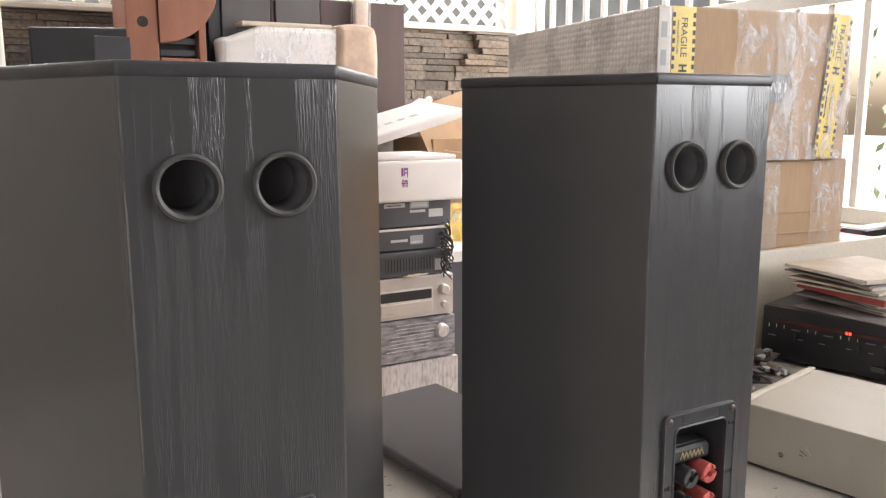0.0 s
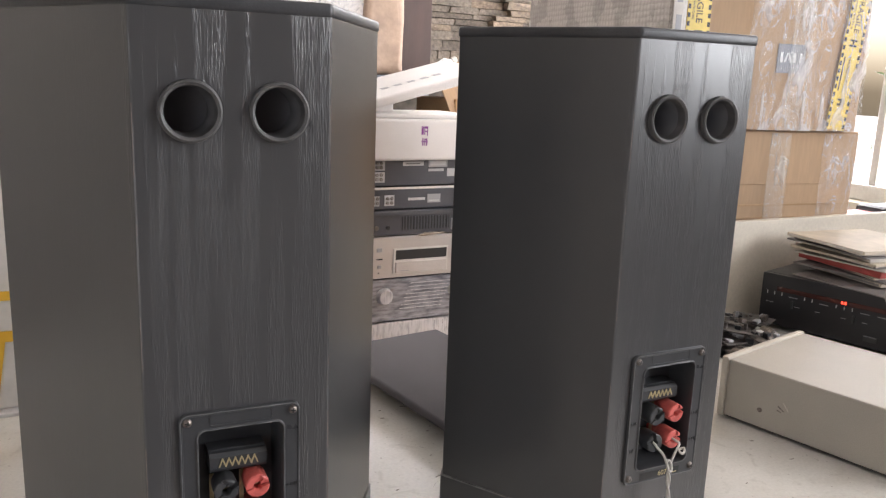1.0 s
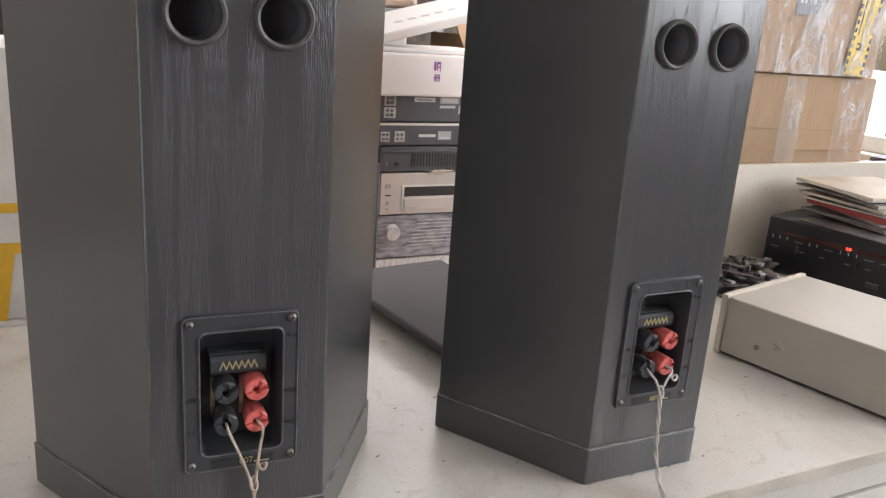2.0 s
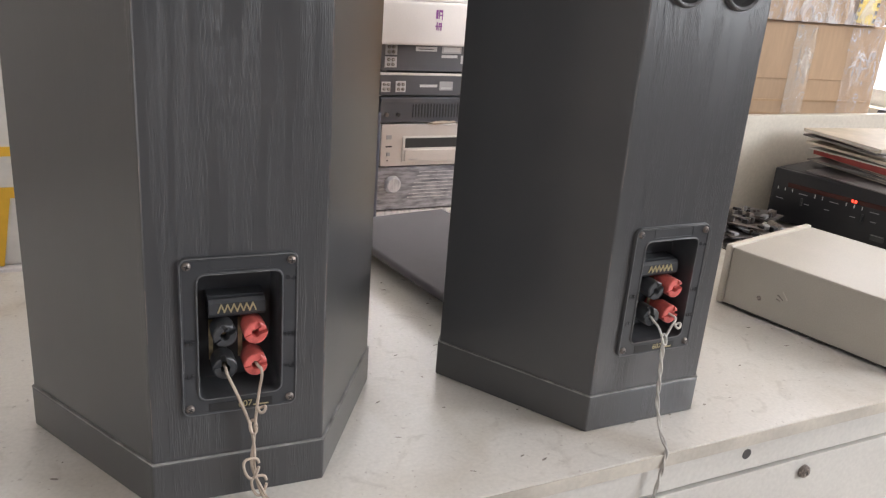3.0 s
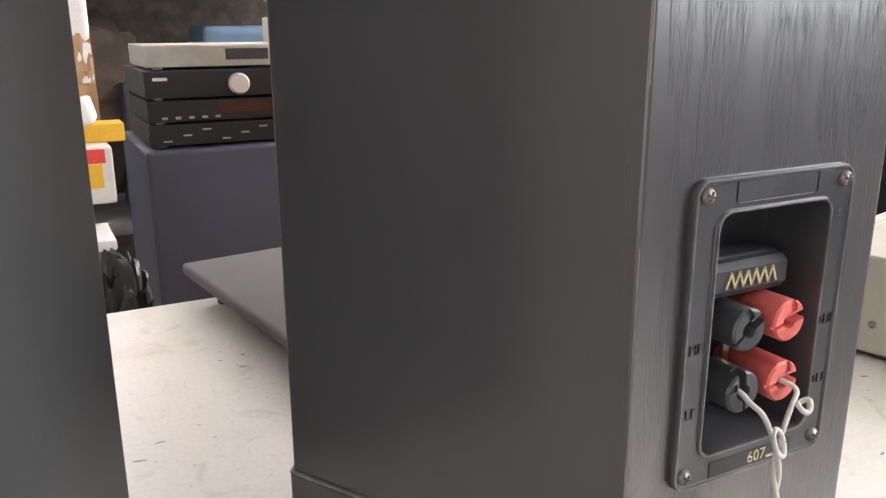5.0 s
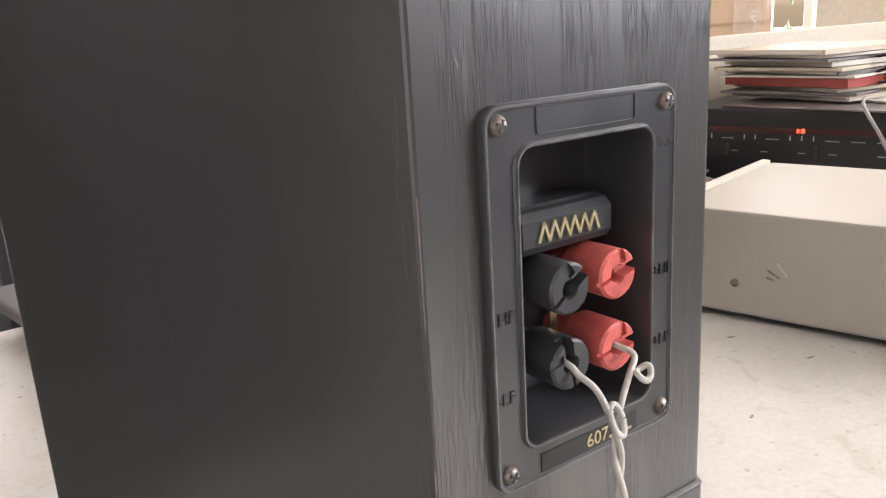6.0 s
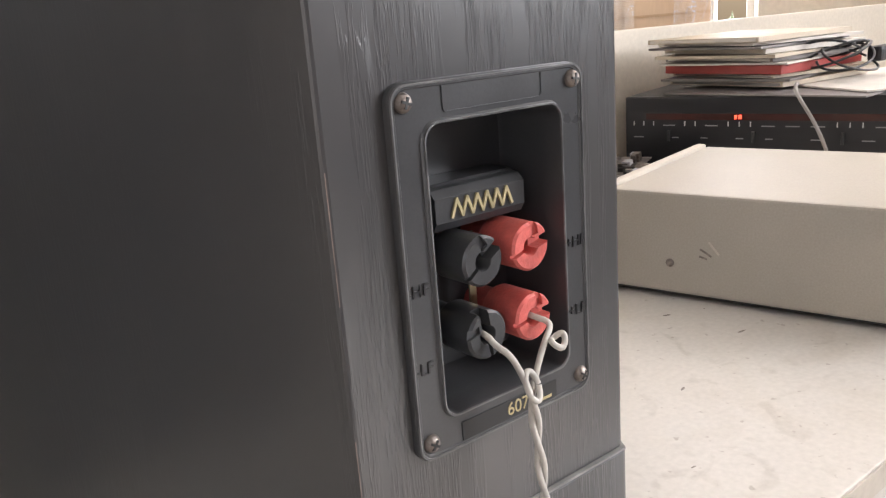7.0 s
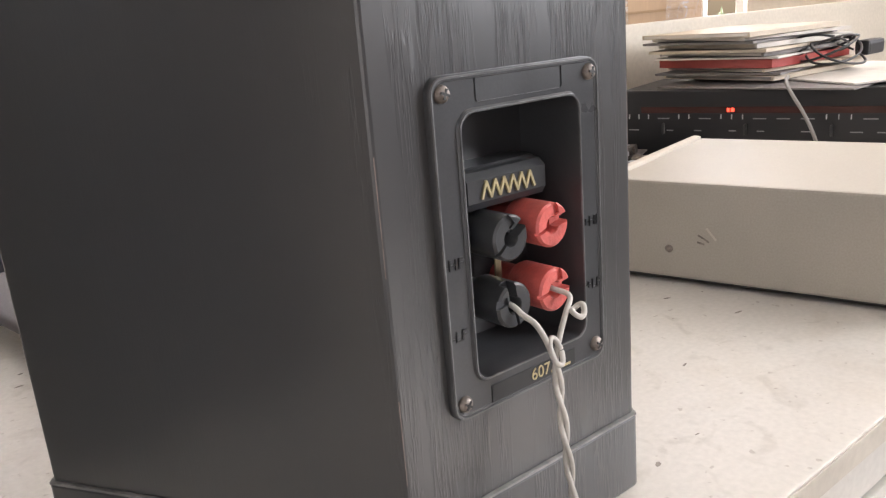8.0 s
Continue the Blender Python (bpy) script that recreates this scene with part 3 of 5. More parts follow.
def outline(grow=0.0):
    pts = [(-BACK, 0), (BACK, 0), (WIDE, DEEP), (0.078, 0.255), (-0.078, 0.255), (-WIDE, DEEP)]
    cy = 0.12
    return [(x * (1 + grow / 0.12), cy + (y - cy) * (1 + grow / 0.12)) for x, y in pts]


PLATE_Z, OPEN_Z, PORT_Z, PORT_X = 0.1395, 0.1396, 0.411, 0.029


def binding_post(name, mat, parent, m, label):
    b = part(name, lathe([(0.0, -0.0100), (0.0032, -0.0100), (0.0032, -0.0196), (0.0036, -0.0203), (0.0079, -0.0205), (0.0088, -0.0196), (0.0088, -0.0030), (0.0080, -0.0012), (0.006, -0.001), (0.006, 0.021), (0, 0.021)], 32), mat, parent, label, m)
    c = [box(-0.0020, 0.0020, -0.025, -0.0155, -0.012, 0.001), box(-0.0007, 0.0007, -0.025, -0.0185, 0.0, 0.012), box(0.0030, 0.012, -0.025, -0.0192, -0.0048, -0.0018)]
    cut(b, c)
    b.data.shade_smooth()
    b.data.set_sharp_from_angle(angle=radians(35))
    part("stud", lathe([(0, -0.0135), (0.0016, -0.0135), (0.0019, -0.013), (0.0019, -0.0095)], 14), BRASS, b, "brass threaded stud", smooth=True)
    return b


def loudspeaker():
    t = thing("loudspeaker", pose(0.542, 0.4955, TABLE), "black ash floor loudspeaker with chamfered back, standing on the white desk", "loudspeaker", "pair of loudspeakers")
    body = part("cabinet", prism(outline(), PLINTH_TOP + 0.0002, BODY_TOP, 0.0012, 2), VINYL, t, "black wood-grain vinyl cabinet")
    holes = [loft([[(x, y, z + OPEN_Z) for x, z in round_rect(0.062, 0.1010, 0.007)] for y in (-0.02, 0.046)], True, True)]
    for sx in (-1, 1):
        holes.append(lathe([(0, -0.02), (0.0176, -0.02), (0.0176, 0.085), (0, 0.085)], 32, at=(sx * PORT_X, 0, PORT_Z)))
    cut(body, holes)
    part("plinth", prism(outline(0.0016), 0.0, PLINTH_TOP, 0.0016, 2), VINYL, t, "black plinth with a pale top edge")
    # thin pale grey strip along the plinth's top edge
    part("dust_line", prism(outline(0.0015), PLINTH_TOP - 0.0007, PLINTH_TOP + 0.0004), PALE_EDGE, t, "pale grey edge along the plinth")
    part("top_cap", prism(outline(0.0012), BODY_TOP - 0.0022, TOP, 0.0026, 3), CAP, t, "satin black rounded top", smooth=True)
    rng = random.Random(5)
    for sx in (-1, 1):
        z = 0.06
        while z < 0.45:
            L = rng.uniform(0.006, 0.05)
            part("edge_wear", box(-0.00025, 0.00025, -0.00025, 0.00025, 0, L), WORN, body, m=pose(sx * (BACK - 0.0004), 0.00042, z))
            z += L + rng.uniform(0.004, 0.06)
    for sx in (-1, 1):
        p = part("bass_port", lathe([(0.0162, 0.080), (0.0162, 0.002), (0.0170, -0.0035), (0.0188, -0.0046), (0.0201, -0.0036), (0.0206, -0.001), (0.0206, 0.0004)], 48), RING, t, "round dusty black reflex port", pose(sx * PORT_X, 0, PORT_Z), smooth=True)
        # shallow pale lining that imitates haze in the black tube
        part("port_lining", lathe([(0.0158, 0.004), (0.0158, 0.034), (0, 0.036)], 32), INSIDE, p, smooth=True)
    # the terminal plate: a flat flange round a deep dish
    loops = []
    for w, h, r, y, cz in ((0.0854, 0.1266, 0.006, 0.0003, PLATE_Z), (0.0852, 0.1264, 0.006, -0.0012, PLATE_Z), (0.0846, 0.1258, 0.0058, -0.0024, PLATE_Z), (0.0832, 0.1244, 0.0054, -0.0031, PLATE_Z),
                           (0.0816, 0.1228, 0.0050, -0.0031, PLATE_Z), (0.0808, 0.1220, 0.0048, -0.0026, PLATE_Z),
                           (0.0634, 0.1022, 0.0070, -0.0026, OPEN_Z), (0.0622, 0.1010, 0.0066, -0.0034, OPEN_Z), (0.0608, 0.0996, 0.006, -0.0036, OPEN_Z), (0.0600, 0.0988, 0.0055, -0.0026, OPEN_Z),
                           (0.0590, 0.0976, 0.005, 0.008, OPEN_Z), (0.0576, 0.0960, 0.0045, 0.0240, OPEN_Z), (0.0550, 0.0930, 0.003, 0.0262, OPEN_Z)):
        loops.append([(x, y, z + cz) for x, z in round_rect(w, h, r)])
    plate = part("terminal_plate", loft(loops, True), PLASTIC, t, "black moulded terminal dish", smooth=True)
    screw = None
    for x, z in ((-0.0372, 0.0573), (0.0372, 0.0573), (-0.0372, -0.0565), (0.0372, -0.0565)):
        if screw is None:
            screw = part("screw", lathe([(0, -0.0024), (0.0013, -0.0024), (0.0025, -0.0017), (0.0031, -0.0007), (0.0033, 0.0004)], 20), STEEL, plate, "domed cross-head screw", pose(x, -0.0027, z + PLATE_Z), smooth=True)
            for a in (20, 110):
                part("slot", box(-0.0019, 0.0019, -0.0026, -0.0018, -0.00042, 0.00042), BLACK_INK, screw, m=pose(0, 0, 0, 0, a))
        else:
            again(screw, plate, pose(x, -0.0027, z + PLATE_Z, 0, 0, 0) @ pose(0, 0, 0, 0, 37 * (x + z) * 100))
    # pale beads paint the rim highlights round the flange and the dish mouth
    for w, h, r, y in ((0.0836, 0.1248, 0.0054, -0.0031), (0.0612, 0.1000, 0.0060, -0.0036)):
        bead = [[(x, yy, z + PLATE_Z) for x, z in round_rect(w + d, h + d, r)] for d, yy in ((0.0009, y + 0.0002), (0.0005, y - 0.0004), (-0.0005, y - 0.0004), (-0.0009, y + 0.0002))]
        part("bead", loft(bead), RIM, plate, "pale grey bead for the rim highlight", smooth=True)
    # raised outline of the tab above the dish
    rr = round_rect(0.044, 0.0095, 0.0014, 3)
    part("tab_outline", loft([[(x * s, y, z * s2 + PLATE_Z + 0.0575) for x, z in rr] for s, s2, y in ((1, 1, -0.0025), (1, 1, -0.0030), (0.987, 0.945, -0.0030), (0.987, 0.945, -0.0025))]), PLASTIC, plate)
    # name bar: a gilt row of plain shapes on a chamfered black bar
    bar = bmesh.new()
    prof = [(0.0295, -0.0076), (0.0105, -0.0074), (0.0085, -0.0045), (0.0085, 0.0040), (0.0112, 0.0066), (0.0142, 0.0070), (0.0152, 0.0078), (0.0295, 0.0078)]
    a = [bar.verts.new((-0.0205, y, z)) for y, z in prof]
    b = [bar.verts.new((0.0205, y, z)) for y, z in prof]
    bar.faces.new(a)
    bar.faces.new(b)
    for k in range(len(prof)):
        bar.faces.new((a[k], a[(k + 1) % len(prof)], b[(k + 1) % len(prof)], b[k]))
    badge = part("name_bar", bar, PLASTIC, plate, "black bar with gilt shapes", pose(-0.001, -0.0030, 0.1588))
    # a plain gilt zigzag
    def stroke(x0, z0, x1, z1, w=0.0010):
        L, a = math.hypot(x1 - x0, z1 - z0), math.degrees(math.atan2(x1 - x0, z1 - z0))
        sb = box(-w / 2, w / 2, 0.0077, 0.0086, -L / 2 - w * 0.3, L / 2 + w * 0.3)
        bmesh.ops.transform(sb, matrix=pose((x0 + x1) / 2, 0, (z0 + z1) / 2, 0, a, 0), verts=sb.verts)
        part("gilt_shape", sb, GOLD, badge)

    zig = [(-0.0138 + 0.0023 * k, 0.0030 if k % 2 else -0.0030) for k in range(13)]
    for (x0, z0), (x1, z1) in zip(zig, zig[1:]):
        stroke(x0, z0, x1, z1)
    # engraved markings beside the posts
    for txt, x, z in (("-HF", -0.0392, 0.137), ("-LF", -0.0392, 0.110), ("+HF", 0.0384, 0.137), ("+LF", 0.0384, 0.110)):
        lettering(txt, 0.0060, INK, plate, pose(x * 0.955, -0.0027, z) @ FACE, 0.0004)
    strip = part("model_strip", box(-0.0235, 0.0235, -0.0030, -0.0026, 0.0785, 0.0855), BLACK_INK, plate, "glossy black strip with gilt marks")
    lettering("607", 0.0072, GOLD, strip, pose(0.0030, -0.0031, 0.0820) @ FACE, 0.0002, "gilt_number")
    part("gilt_line", box(0.0090, 0.0205, -0.0033, -0.0030, 0.0796, 0.0806), GOLD, strip)
    for z in (0.1415, 0.1152):
        binding_post("binding_post", PLASTIC, plate, pose(-0.0117, 0.0145, z, 0, -125 if z > 0.12 else 170), "black slotted binding post")
        binding_post("binding_post", RED, plate, pose(0.0107, 0.0145, z, 0, -105 if z > 0.12 else -98), "faded red slotted binding post")
    for x in (-0.0188, 0.0030):
        part("jumper", box(x - 0.0016, x + 0.0016, 0.0180, 0.0188, 0.112, 0.145), BRASS, plate, "flat brass link")
    return t


speaker = loudspeaker()
copy_thing(speaker, pose(0.1555, 0.5115, TABLE, 0, 0, -2.5))


def twist(points, r, n_turns, phase):
    """A strand that winds round a polyline."""
    pts = [Vector(p) for p in points]
    seg = [(b - a).length for a, b in zip(pts, pts[1:])]
    total, out, N = sum(seg), [], n_turns * 8
    for k in range(N + 1):
        d = total * k / N
        i = 0
        while i < len(seg) - 1 and d > seg[i]:
            d -= seg[i]
            i += 1
        p = pts[i].lerp(pts[i + 1], min(1, d / seg[i]))
        a = 2 * math.pi * n_turns * k / N + phase
        out.append((p.x + r * math.cos(a), p.y + r * math.sin(a) * 0.8, p.z))
    return out


def cable(name, red, black, knot, run, mat, label, turns, end_knot=None, loose=True):
    t = thing(name, pose(0, 0, 0), label, "cable")
    for start, ph in ((red, 0.0), (black, math.pi)):
        s = Vector(start)
        k = Vector(knot)
        lead = [s + Vector((0, 0.012, 0.001)), s, s + Vector((0.0, -0.004, -0.003)), s.lerp(k, 0.45) + Vector((0.002 if ph == 0 else -0.001, -0.004, 0.002))]
        if ph == 0:
            lead[2] = s + Vector((0.004, -0.006, -0.002))
        strand = [tuple(v) for v in lead] + twist([knot] + run, 0.0013, turns, ph)
        tube(strand, 0.00115, "strand", mat, t)
    # the knot tied in the red lead
    s = Vector(red)
    c = s + Vector((0.0, -0.011, -0.006)) if end_knot is None else Vector(end_knot)
    tube([tuple(c + Vector((0.0029 * math.cos(a), 0.0022 * math.sin(a) - 0.001, 0.0014 * math.sin(a + 0.6) + 0.0009 * math.cos(2 * a)))) for a in np.linspace(-2.6, 6.4, 18)], 0.00115, "knot", mat, t)
    tube([tuple(Vector(knot) + Vector((0.0026 * math.cos(a), 0.0022 * math.sin(a) - 0.001, 0.005 * math.sin(a)))) for a in np.linspace(0, 6.2, 12)], 0.00115, "knot", mat, t)
    return t


cable("speaker_cable", (0.5527, 0.4905, 0.8692), (0.5303, 0.4905, 0.8692), (0.5370, 0.4770, 0.852),
      [(0.5375, 0.475, 0.83), (0.5365, 0.4695, 0.79), (0.5325, 0.4555, 0.768), (0.5290, 0.4385, 0.7570), (0.5255, 0.4365, 0.74), (0.521, 0.4365, 0.708), (0.515, 0.4365, 0.62), (0.510, 0.438, 0.50)],
      CABLE, "grey-white twisted two-core cable knotted at the loudspeaker terminals", 11)
left_cable = cable("speaker_cable", (0.1662, 0.5060, 0.8692), (0.1438, 0.5068, 0.8692), (0.1630, 0.5030, 0.818),
      [(0.1635, 0.502, 0.80), (0.1620, 0.5015, 0.785), (0.1660, 0.5010, 0.768), (0.1700, 0.494, 0.7575), (0.176, 0.470, 0.7568), (0.179, 0.4380, 0.7565), (0.180, 0.4360, 0.70), (0.18, 0.437, 0.50)],
      CABLE_TAN, "tan twisted two-core cable knotted below the terminals", 6, (0.1690, 0.5005, 0.834))
for cx, cz in ((0.1605, 0.785), (0.1665, 0.768)):
    tube([(cx + 0.006 * math.cos(a), 0.4985 + 0.002 * math.sin(a), cz + 0.008 * math.sin(a) + 0.002 * math.cos(2 * a)) for a in np.linspace(0, 6.0, 14)], 0.00115, "loop", CABLE_TAN, left_cable)


# ---- things on the desk ----
def grille_board():
    t = thing("speaker_grille", pose(0, 0, 0), "dark grey cloth speaker grille lying on the back of the desk", "grille")
    pts = [(0.4530, 0.760), (0.648, 0.788), (0.6070, 1.094), (0.4110, 1.066)]
    part("cloth_panel", prism(pts, 0.777, 0.789, 0.004, 3), BOARD, t, smooth=True)
    part("frame", prism([(0.4575, 0.766), (0.643, 0.7925), (0.6025, 1.0885), (0.4165, 1.062)], 0.7735, 0.777, 0.001), BLACK_METAL, t, "thin black frame under the cloth")
    for x, y in ((0.473, 0.777), (0.632, 0.803), (0.440, 1.030), (0.598, 1.040)):
        part("peg", lathe([(0, 0), (0.0035, 0), (0.0045, 0.002), (0.0045, 0.0195), (0, 0.0195)], 14), PLASTIC, t, "short black fixing peg", pose(x, y, TABLE, 90))


grille_board()


def beige_unit():
    """A champagne hi-fi unit, its long side turned to the loudspeaker."""
    t = thing("hifi_unit", pose(0.8475, 0.712, TABLE, 0, 0, 12.7), "champagne metal hi-fi case lying on the desk", "hi-fi unit")
    # local: x across (0..0.2), y back along the case (-0.27..0)
    part("cover", box(0.0, 0.205, -0.262, -0.010, 0.005, 0.0838, 0.0022), BEIGE, t, "scratched champagne cover")
    part("faceplate", box(-0.002, 0.207, -0.0095, 0.0, 0.003, 0.0862, 0.0025), BEIGE_FACE, t, "pale champagne faceplate")
    part("base", box(0.004, 0.201, -0.258, -0.012, 0.0030, 0.005), BLACK_METAL, t)
    for x in (0.025, 0.18):
        for y in (-0.235, -0.035):
            part("foot", lathe([(0, 0), (0.010, 0), (0.011, 0.002), (0.011, 0.0044), (0, 0.0044)], 18), PLASTIC, t, m=pose(x, y, 0, 90))
    part("screw", lathe([(0, -0.0014), (0.0020, -0.0012), (0.0032, -0.0004), (0.0034, 0.0004)], 16), STEEL, t, m=pose(0, -0.060, 0.029, 0, 0, -90), smooth=True)
    for y0, z0, L, a in ((-0.088, 0.040, 0.010, 30), (-0.094, 0.044, 0.012, 50), (-0.086, 0.036, 0.006, 15)):
        part("scratch", box(-0.0004, 0.0002, -L / 2, L / 2, -0.0007, 0.0007), BEIGE_FACE if L > 0.01 else STAIN, t, m=pose(0, y0, z0, a))


beige_unit()


def tuner():
    """A black tuner with a red display; its face looks back along the desk."""
    t = thing("tuner", pose(1.245, 1.002, TABLE, 0, 0, -74.5), "black hi-fi tuner with lit red display under a pile of sleeves", "tuner")
    # local: x along the face, y into the case
    part("case", box(0.0, 0.43, 0.012, 0.27, 0.008, 0.104, 0.002), BLACK_METAL, t)
    f = part("faceplate", box(0.0, 0.43, 0.0, 0.0115, 0.008, 0.104, 0.0025), DARK_FACE, t, "smoked black faceplate")
    part("display_window", box(0.030, 0.33, -0.0012, 0.0, 0.074, 0.082), RED_TINT, f, "dim red dial window")
    for x, w in ((0.146, 0.003), (0.151, 0.004), (0.335, 0.004)):
        part("display_digit", box(x, x + w, -0.0018, -0.0013, 0.0755, 0.0805), LED_RED, f, "glowing red digits")
    rng = random.Random(3)
    for row, z in ((0, 0.066), (1, 0.050)):
        x = 0.012
        while x < 0.40:
            w = rng.choice((0.0012, 0.0012, 0.0012, 0.016)) if row == 0 else rng.choice((0.014, 0.009))
            part("dial_mark", box(x, x + w, -0.0008, -0.0001, z, z + (0.006 if w < 0.004 else 0.0012)), WHITE_MARK if w < 0.004 else GREY_MARK, f)
            x += w + (0.0125 if row == 0 else rng.uniform(0.014, 0.045))
    for x in (0.060, 0.168, 0.27):
        part("slider", box(x, x + 0.003, -0.006, 0.0, 0.046, 0.060, 0.0008), PLASTIC, f)
    for x in (0.19, 0.235, 0.29, 0.34):
        part("push_button", box(x, x + 0.022, -0.004, 0.0, 0.020, 0.030, 0.001), PLASTIC, f)
        part("button_line", box(x, x + 0.022, -0.0044, -0.0041, 0.029, 0.0297), GREY_MARK, f)
    part("knob", lathe([(0, -0.016), (0.017, -0.016), (0.018, -0.015), (0.018, 0)], 28), PLASTIC, f, m=pose(0.395, 0, 0.045), smooth=True)
    for x in (0.04, 0.39):
        for y in (0.04, 0.23):
            part("foot", lathe([(0, 0), (0.013, 0), (0.013, 0.008), (0, 0.008)], 16), PLASTIC, t, m=pose(x, y, 0, 90))


tuner()


def sleeve(x0, x1, y0, y1, z, thick, mat, turn, label, edge=None, name="record_sleeve"):
    t = thing(name, pose((x0 + x1) / 2, (y0 + y1) / 2, z, 0, 0, turn), label, "sleeve", "pile of sleeves on the tuner")
    w, d = (x1 - x0) / 2, (y1 - y0) / 2
    n = 8
    bm = bmesh.new()
    top = [[bm.verts.new((-w + 2 * w * i / n, -d + 2 * d * j, thick + 0.0008 * (i / n) ** 2)) for i in range(n + 1)] for j in (0, 1)]
    low = [[bm.verts.new((-w + 2 * w * i / n, -d + 2 * d * j, 0.0008 * (i / n) ** 2)) for i in range(n + 1)] for j in (0, 1)]
    for i in range(n):
        bm.faces.new((top[0][i], top[0][i + 1], top[1][i + 1], top[1][i]))
        bm.faces.new((low[0][i], low[1][i], low[1][i + 1], low[0][i + 1]))
        for j in (0, 1):
            bm.faces.new((low[j][i], low[j][i + 1], top[j][i + 1], top[j][i]))
    for i in (0, n):
        bm.faces.new((low[0][i], low[1][i], top[1][i], top[0][i]))
    part("cover", bm, mat, t)
    if edge:
        part("spine", box(-w - 0.0004, -w, -d + 0.004, d - 0.004, thick * 0.2, thick * 0.8), edge, t)
    return t


TT = TABLE + 0.1045
z = TT
for x0, x1, y0, y1, th, mat, turn, lab, ed in (
        (1.245, 1.50, 0.740, 1.000, 0.0020, PAPER_GREY, 3, "thin dark grey card sleeve under the pile", None),
        (1.31, 1.53, 0.690, 0.900, 0.0022, PAPER_WHITE, -24, "loose off-white sheet under the pile", None),
        (1.295, 1.480, 0.840, 1.020, 0.0060, PAPER, -6, "buff paper record sleeve with worn edge", PAPER_GREY),
        (1.280, 1.465, 0.850, 1.030, 0.0030, PAPER_GREY, 5, "grey printed record sleeve", None),
        (1.300, 1.485, 0.838, 1.018, 0.0040, PAPER, -13, "buff paper sleeve with brown edges", PAPER_GREY),
        (1.290, 1.475, 0.845, 1.025, 0.0110, PAPER_RED, -4, "red record sleeve in the middle of the pile", None),
        (1.278, 1.463, 0.848, 1.028, 0.0025, PAPER_WHITE, 3, "thin off-white record sleeve", None),
        (1.292, 1.477, 0.845, 1.025, 0.0045, PAPER_GREY, -9, "grey sleeve with pale print", PAPER_WHITE),
        (1.270, 1.460, 0.850, 1.030, 0.0040, PAPER, -1, "yellowed paper record sleeve", None),
        (1.290, 1.475, 0.846, 1.026, 0.0060, PAPER_WHITE, -12, "pale grey-white record sleeve", PAPER),
        (1.265, 1.455, 0.855, 1.035, 0.0030, PAPER_GREY, -5, "thin grey sleeve near the top", None),
        (1.275, 1.465, 0.846, 1.026, 0.0035, PAPER_WHITE, -15, "creased white sleeve near the top", None),
        (1.258, 1.448, 0.850, 1.030, 0.0060, PAPER, -7, "cream sleeve with a faded picture on top of the pile", PAPER_WHITE)):
    sleeve(x0 + 0.040, x1 + 0.040, y0 - 0.028, y1 - 0.028, z, th, mat, turn, lab, ed)
    z += th + 0.0010
sleeve(1.36, 1.62, 0.575, 0.735, TT, 0.003, PAPER_WHITE, -20, "off-white open booklet lying on the tuner", None, "booklet")
sleeve(1.40, 1.62, 0.560, 0.700, TT + 0.007, 0.004, PAPER, -14, "peach card lying on the booklet", None, "card")

coil = thing("coiled_cable", pose(1.43, 0.80, TT + 0.016), "black cable loosely coiled on the papers", "cable")
for k in range(5):
    a0 = k * 1.1
    tube([(0.045 * math.cos(a) * (1 + 0.12 * math.sin(2 * a + a0)), 0.032 * math.sin(a) + 0.006 * k - 0.01, 0.016 + 0.014 * math.sin(a + a0) + 0.003 * k) for a in np.linspace(a0, a0 + 6.1, 16)], 0.0016, "loop", DARKCABLE, coil)
part("plug", box(0.045, 0.095, -0.03, -0.01, 0.008, 0.028, 0.005), DARKCABLE, coil, "black plug")
lead = thing("grey_lead", pose(0, 0, 0), "thin grey lead hanging down over the tuner face", "cable")
tube([(1.32, 0.80, TT + 0.012), (1.285, 0.786, TT + 0.012), (1.268, 0.770, TT + 0.001), (1.272, 0.750, TT - 0.03), (1.278, 0.735, TT - 0.07), (1.272, 0.725, TABLE + 0.008), (1.24, 0.70, TABLE + 0.003)], 0.0022, "lead", material("grey_flex", (0.3, 0.28, 0.26), 0.5), lead)


def scrap():
    rng = random.Random(8)
    for k in range(26):
        x, y = rng.uniform(1.02, 1.20), 0
        y = 0.86 + (x - 1.02) * 0.55 + rng.uniform(-0.05, 0.09)
        kind = rng.choice(("board", "cassette", "tin", "heat"))
        layer = k // 9
        zz = TABLE + 0.001 + layer * 0.013
        t = thing("circuit_scrap" if kind != "tin" else "capacitor", pose(x, y, zz, rng.uniform(-6, 6) if layer else 0, rng.uniform(-6, 6) if layer else 0, rng.uniform(0, 180)), "small piece of dusty electronic scrap on the desk", "scrap", "heap of electronic scrap")
        if kind == "tin":
            part("can", lathe([(0, 0), (0.007, 0), (0.0075, 0.001), (0.0075, 0.024), (0.0065, 0.026), (0, 0.026)], 16), STEEL, t, m=pose(0, -0.013, 0.0076), smooth=True)
        else:
            w, d = rng.uniform(.02, .045), rng.uniform(.015, .03)
            part("board", box(-w, w, -d, d, 0, 0.002), SCRAP, t)
            for j in range(5):
                px, py, s = rng.uniform(-w * .7, w * .7), rng.uniform(-d * .7, d * .7), rng.uniform(.003, .007)
                part("component", box(px - s, px + s, py - s, py + s * .6, 0.002, 0.002 + rng.uniform(.003, .011), 0.0008, 1), rng.choice((SCRAP, BLACK_METAL, STEEL, GREY_MARK)), t)


scrap()

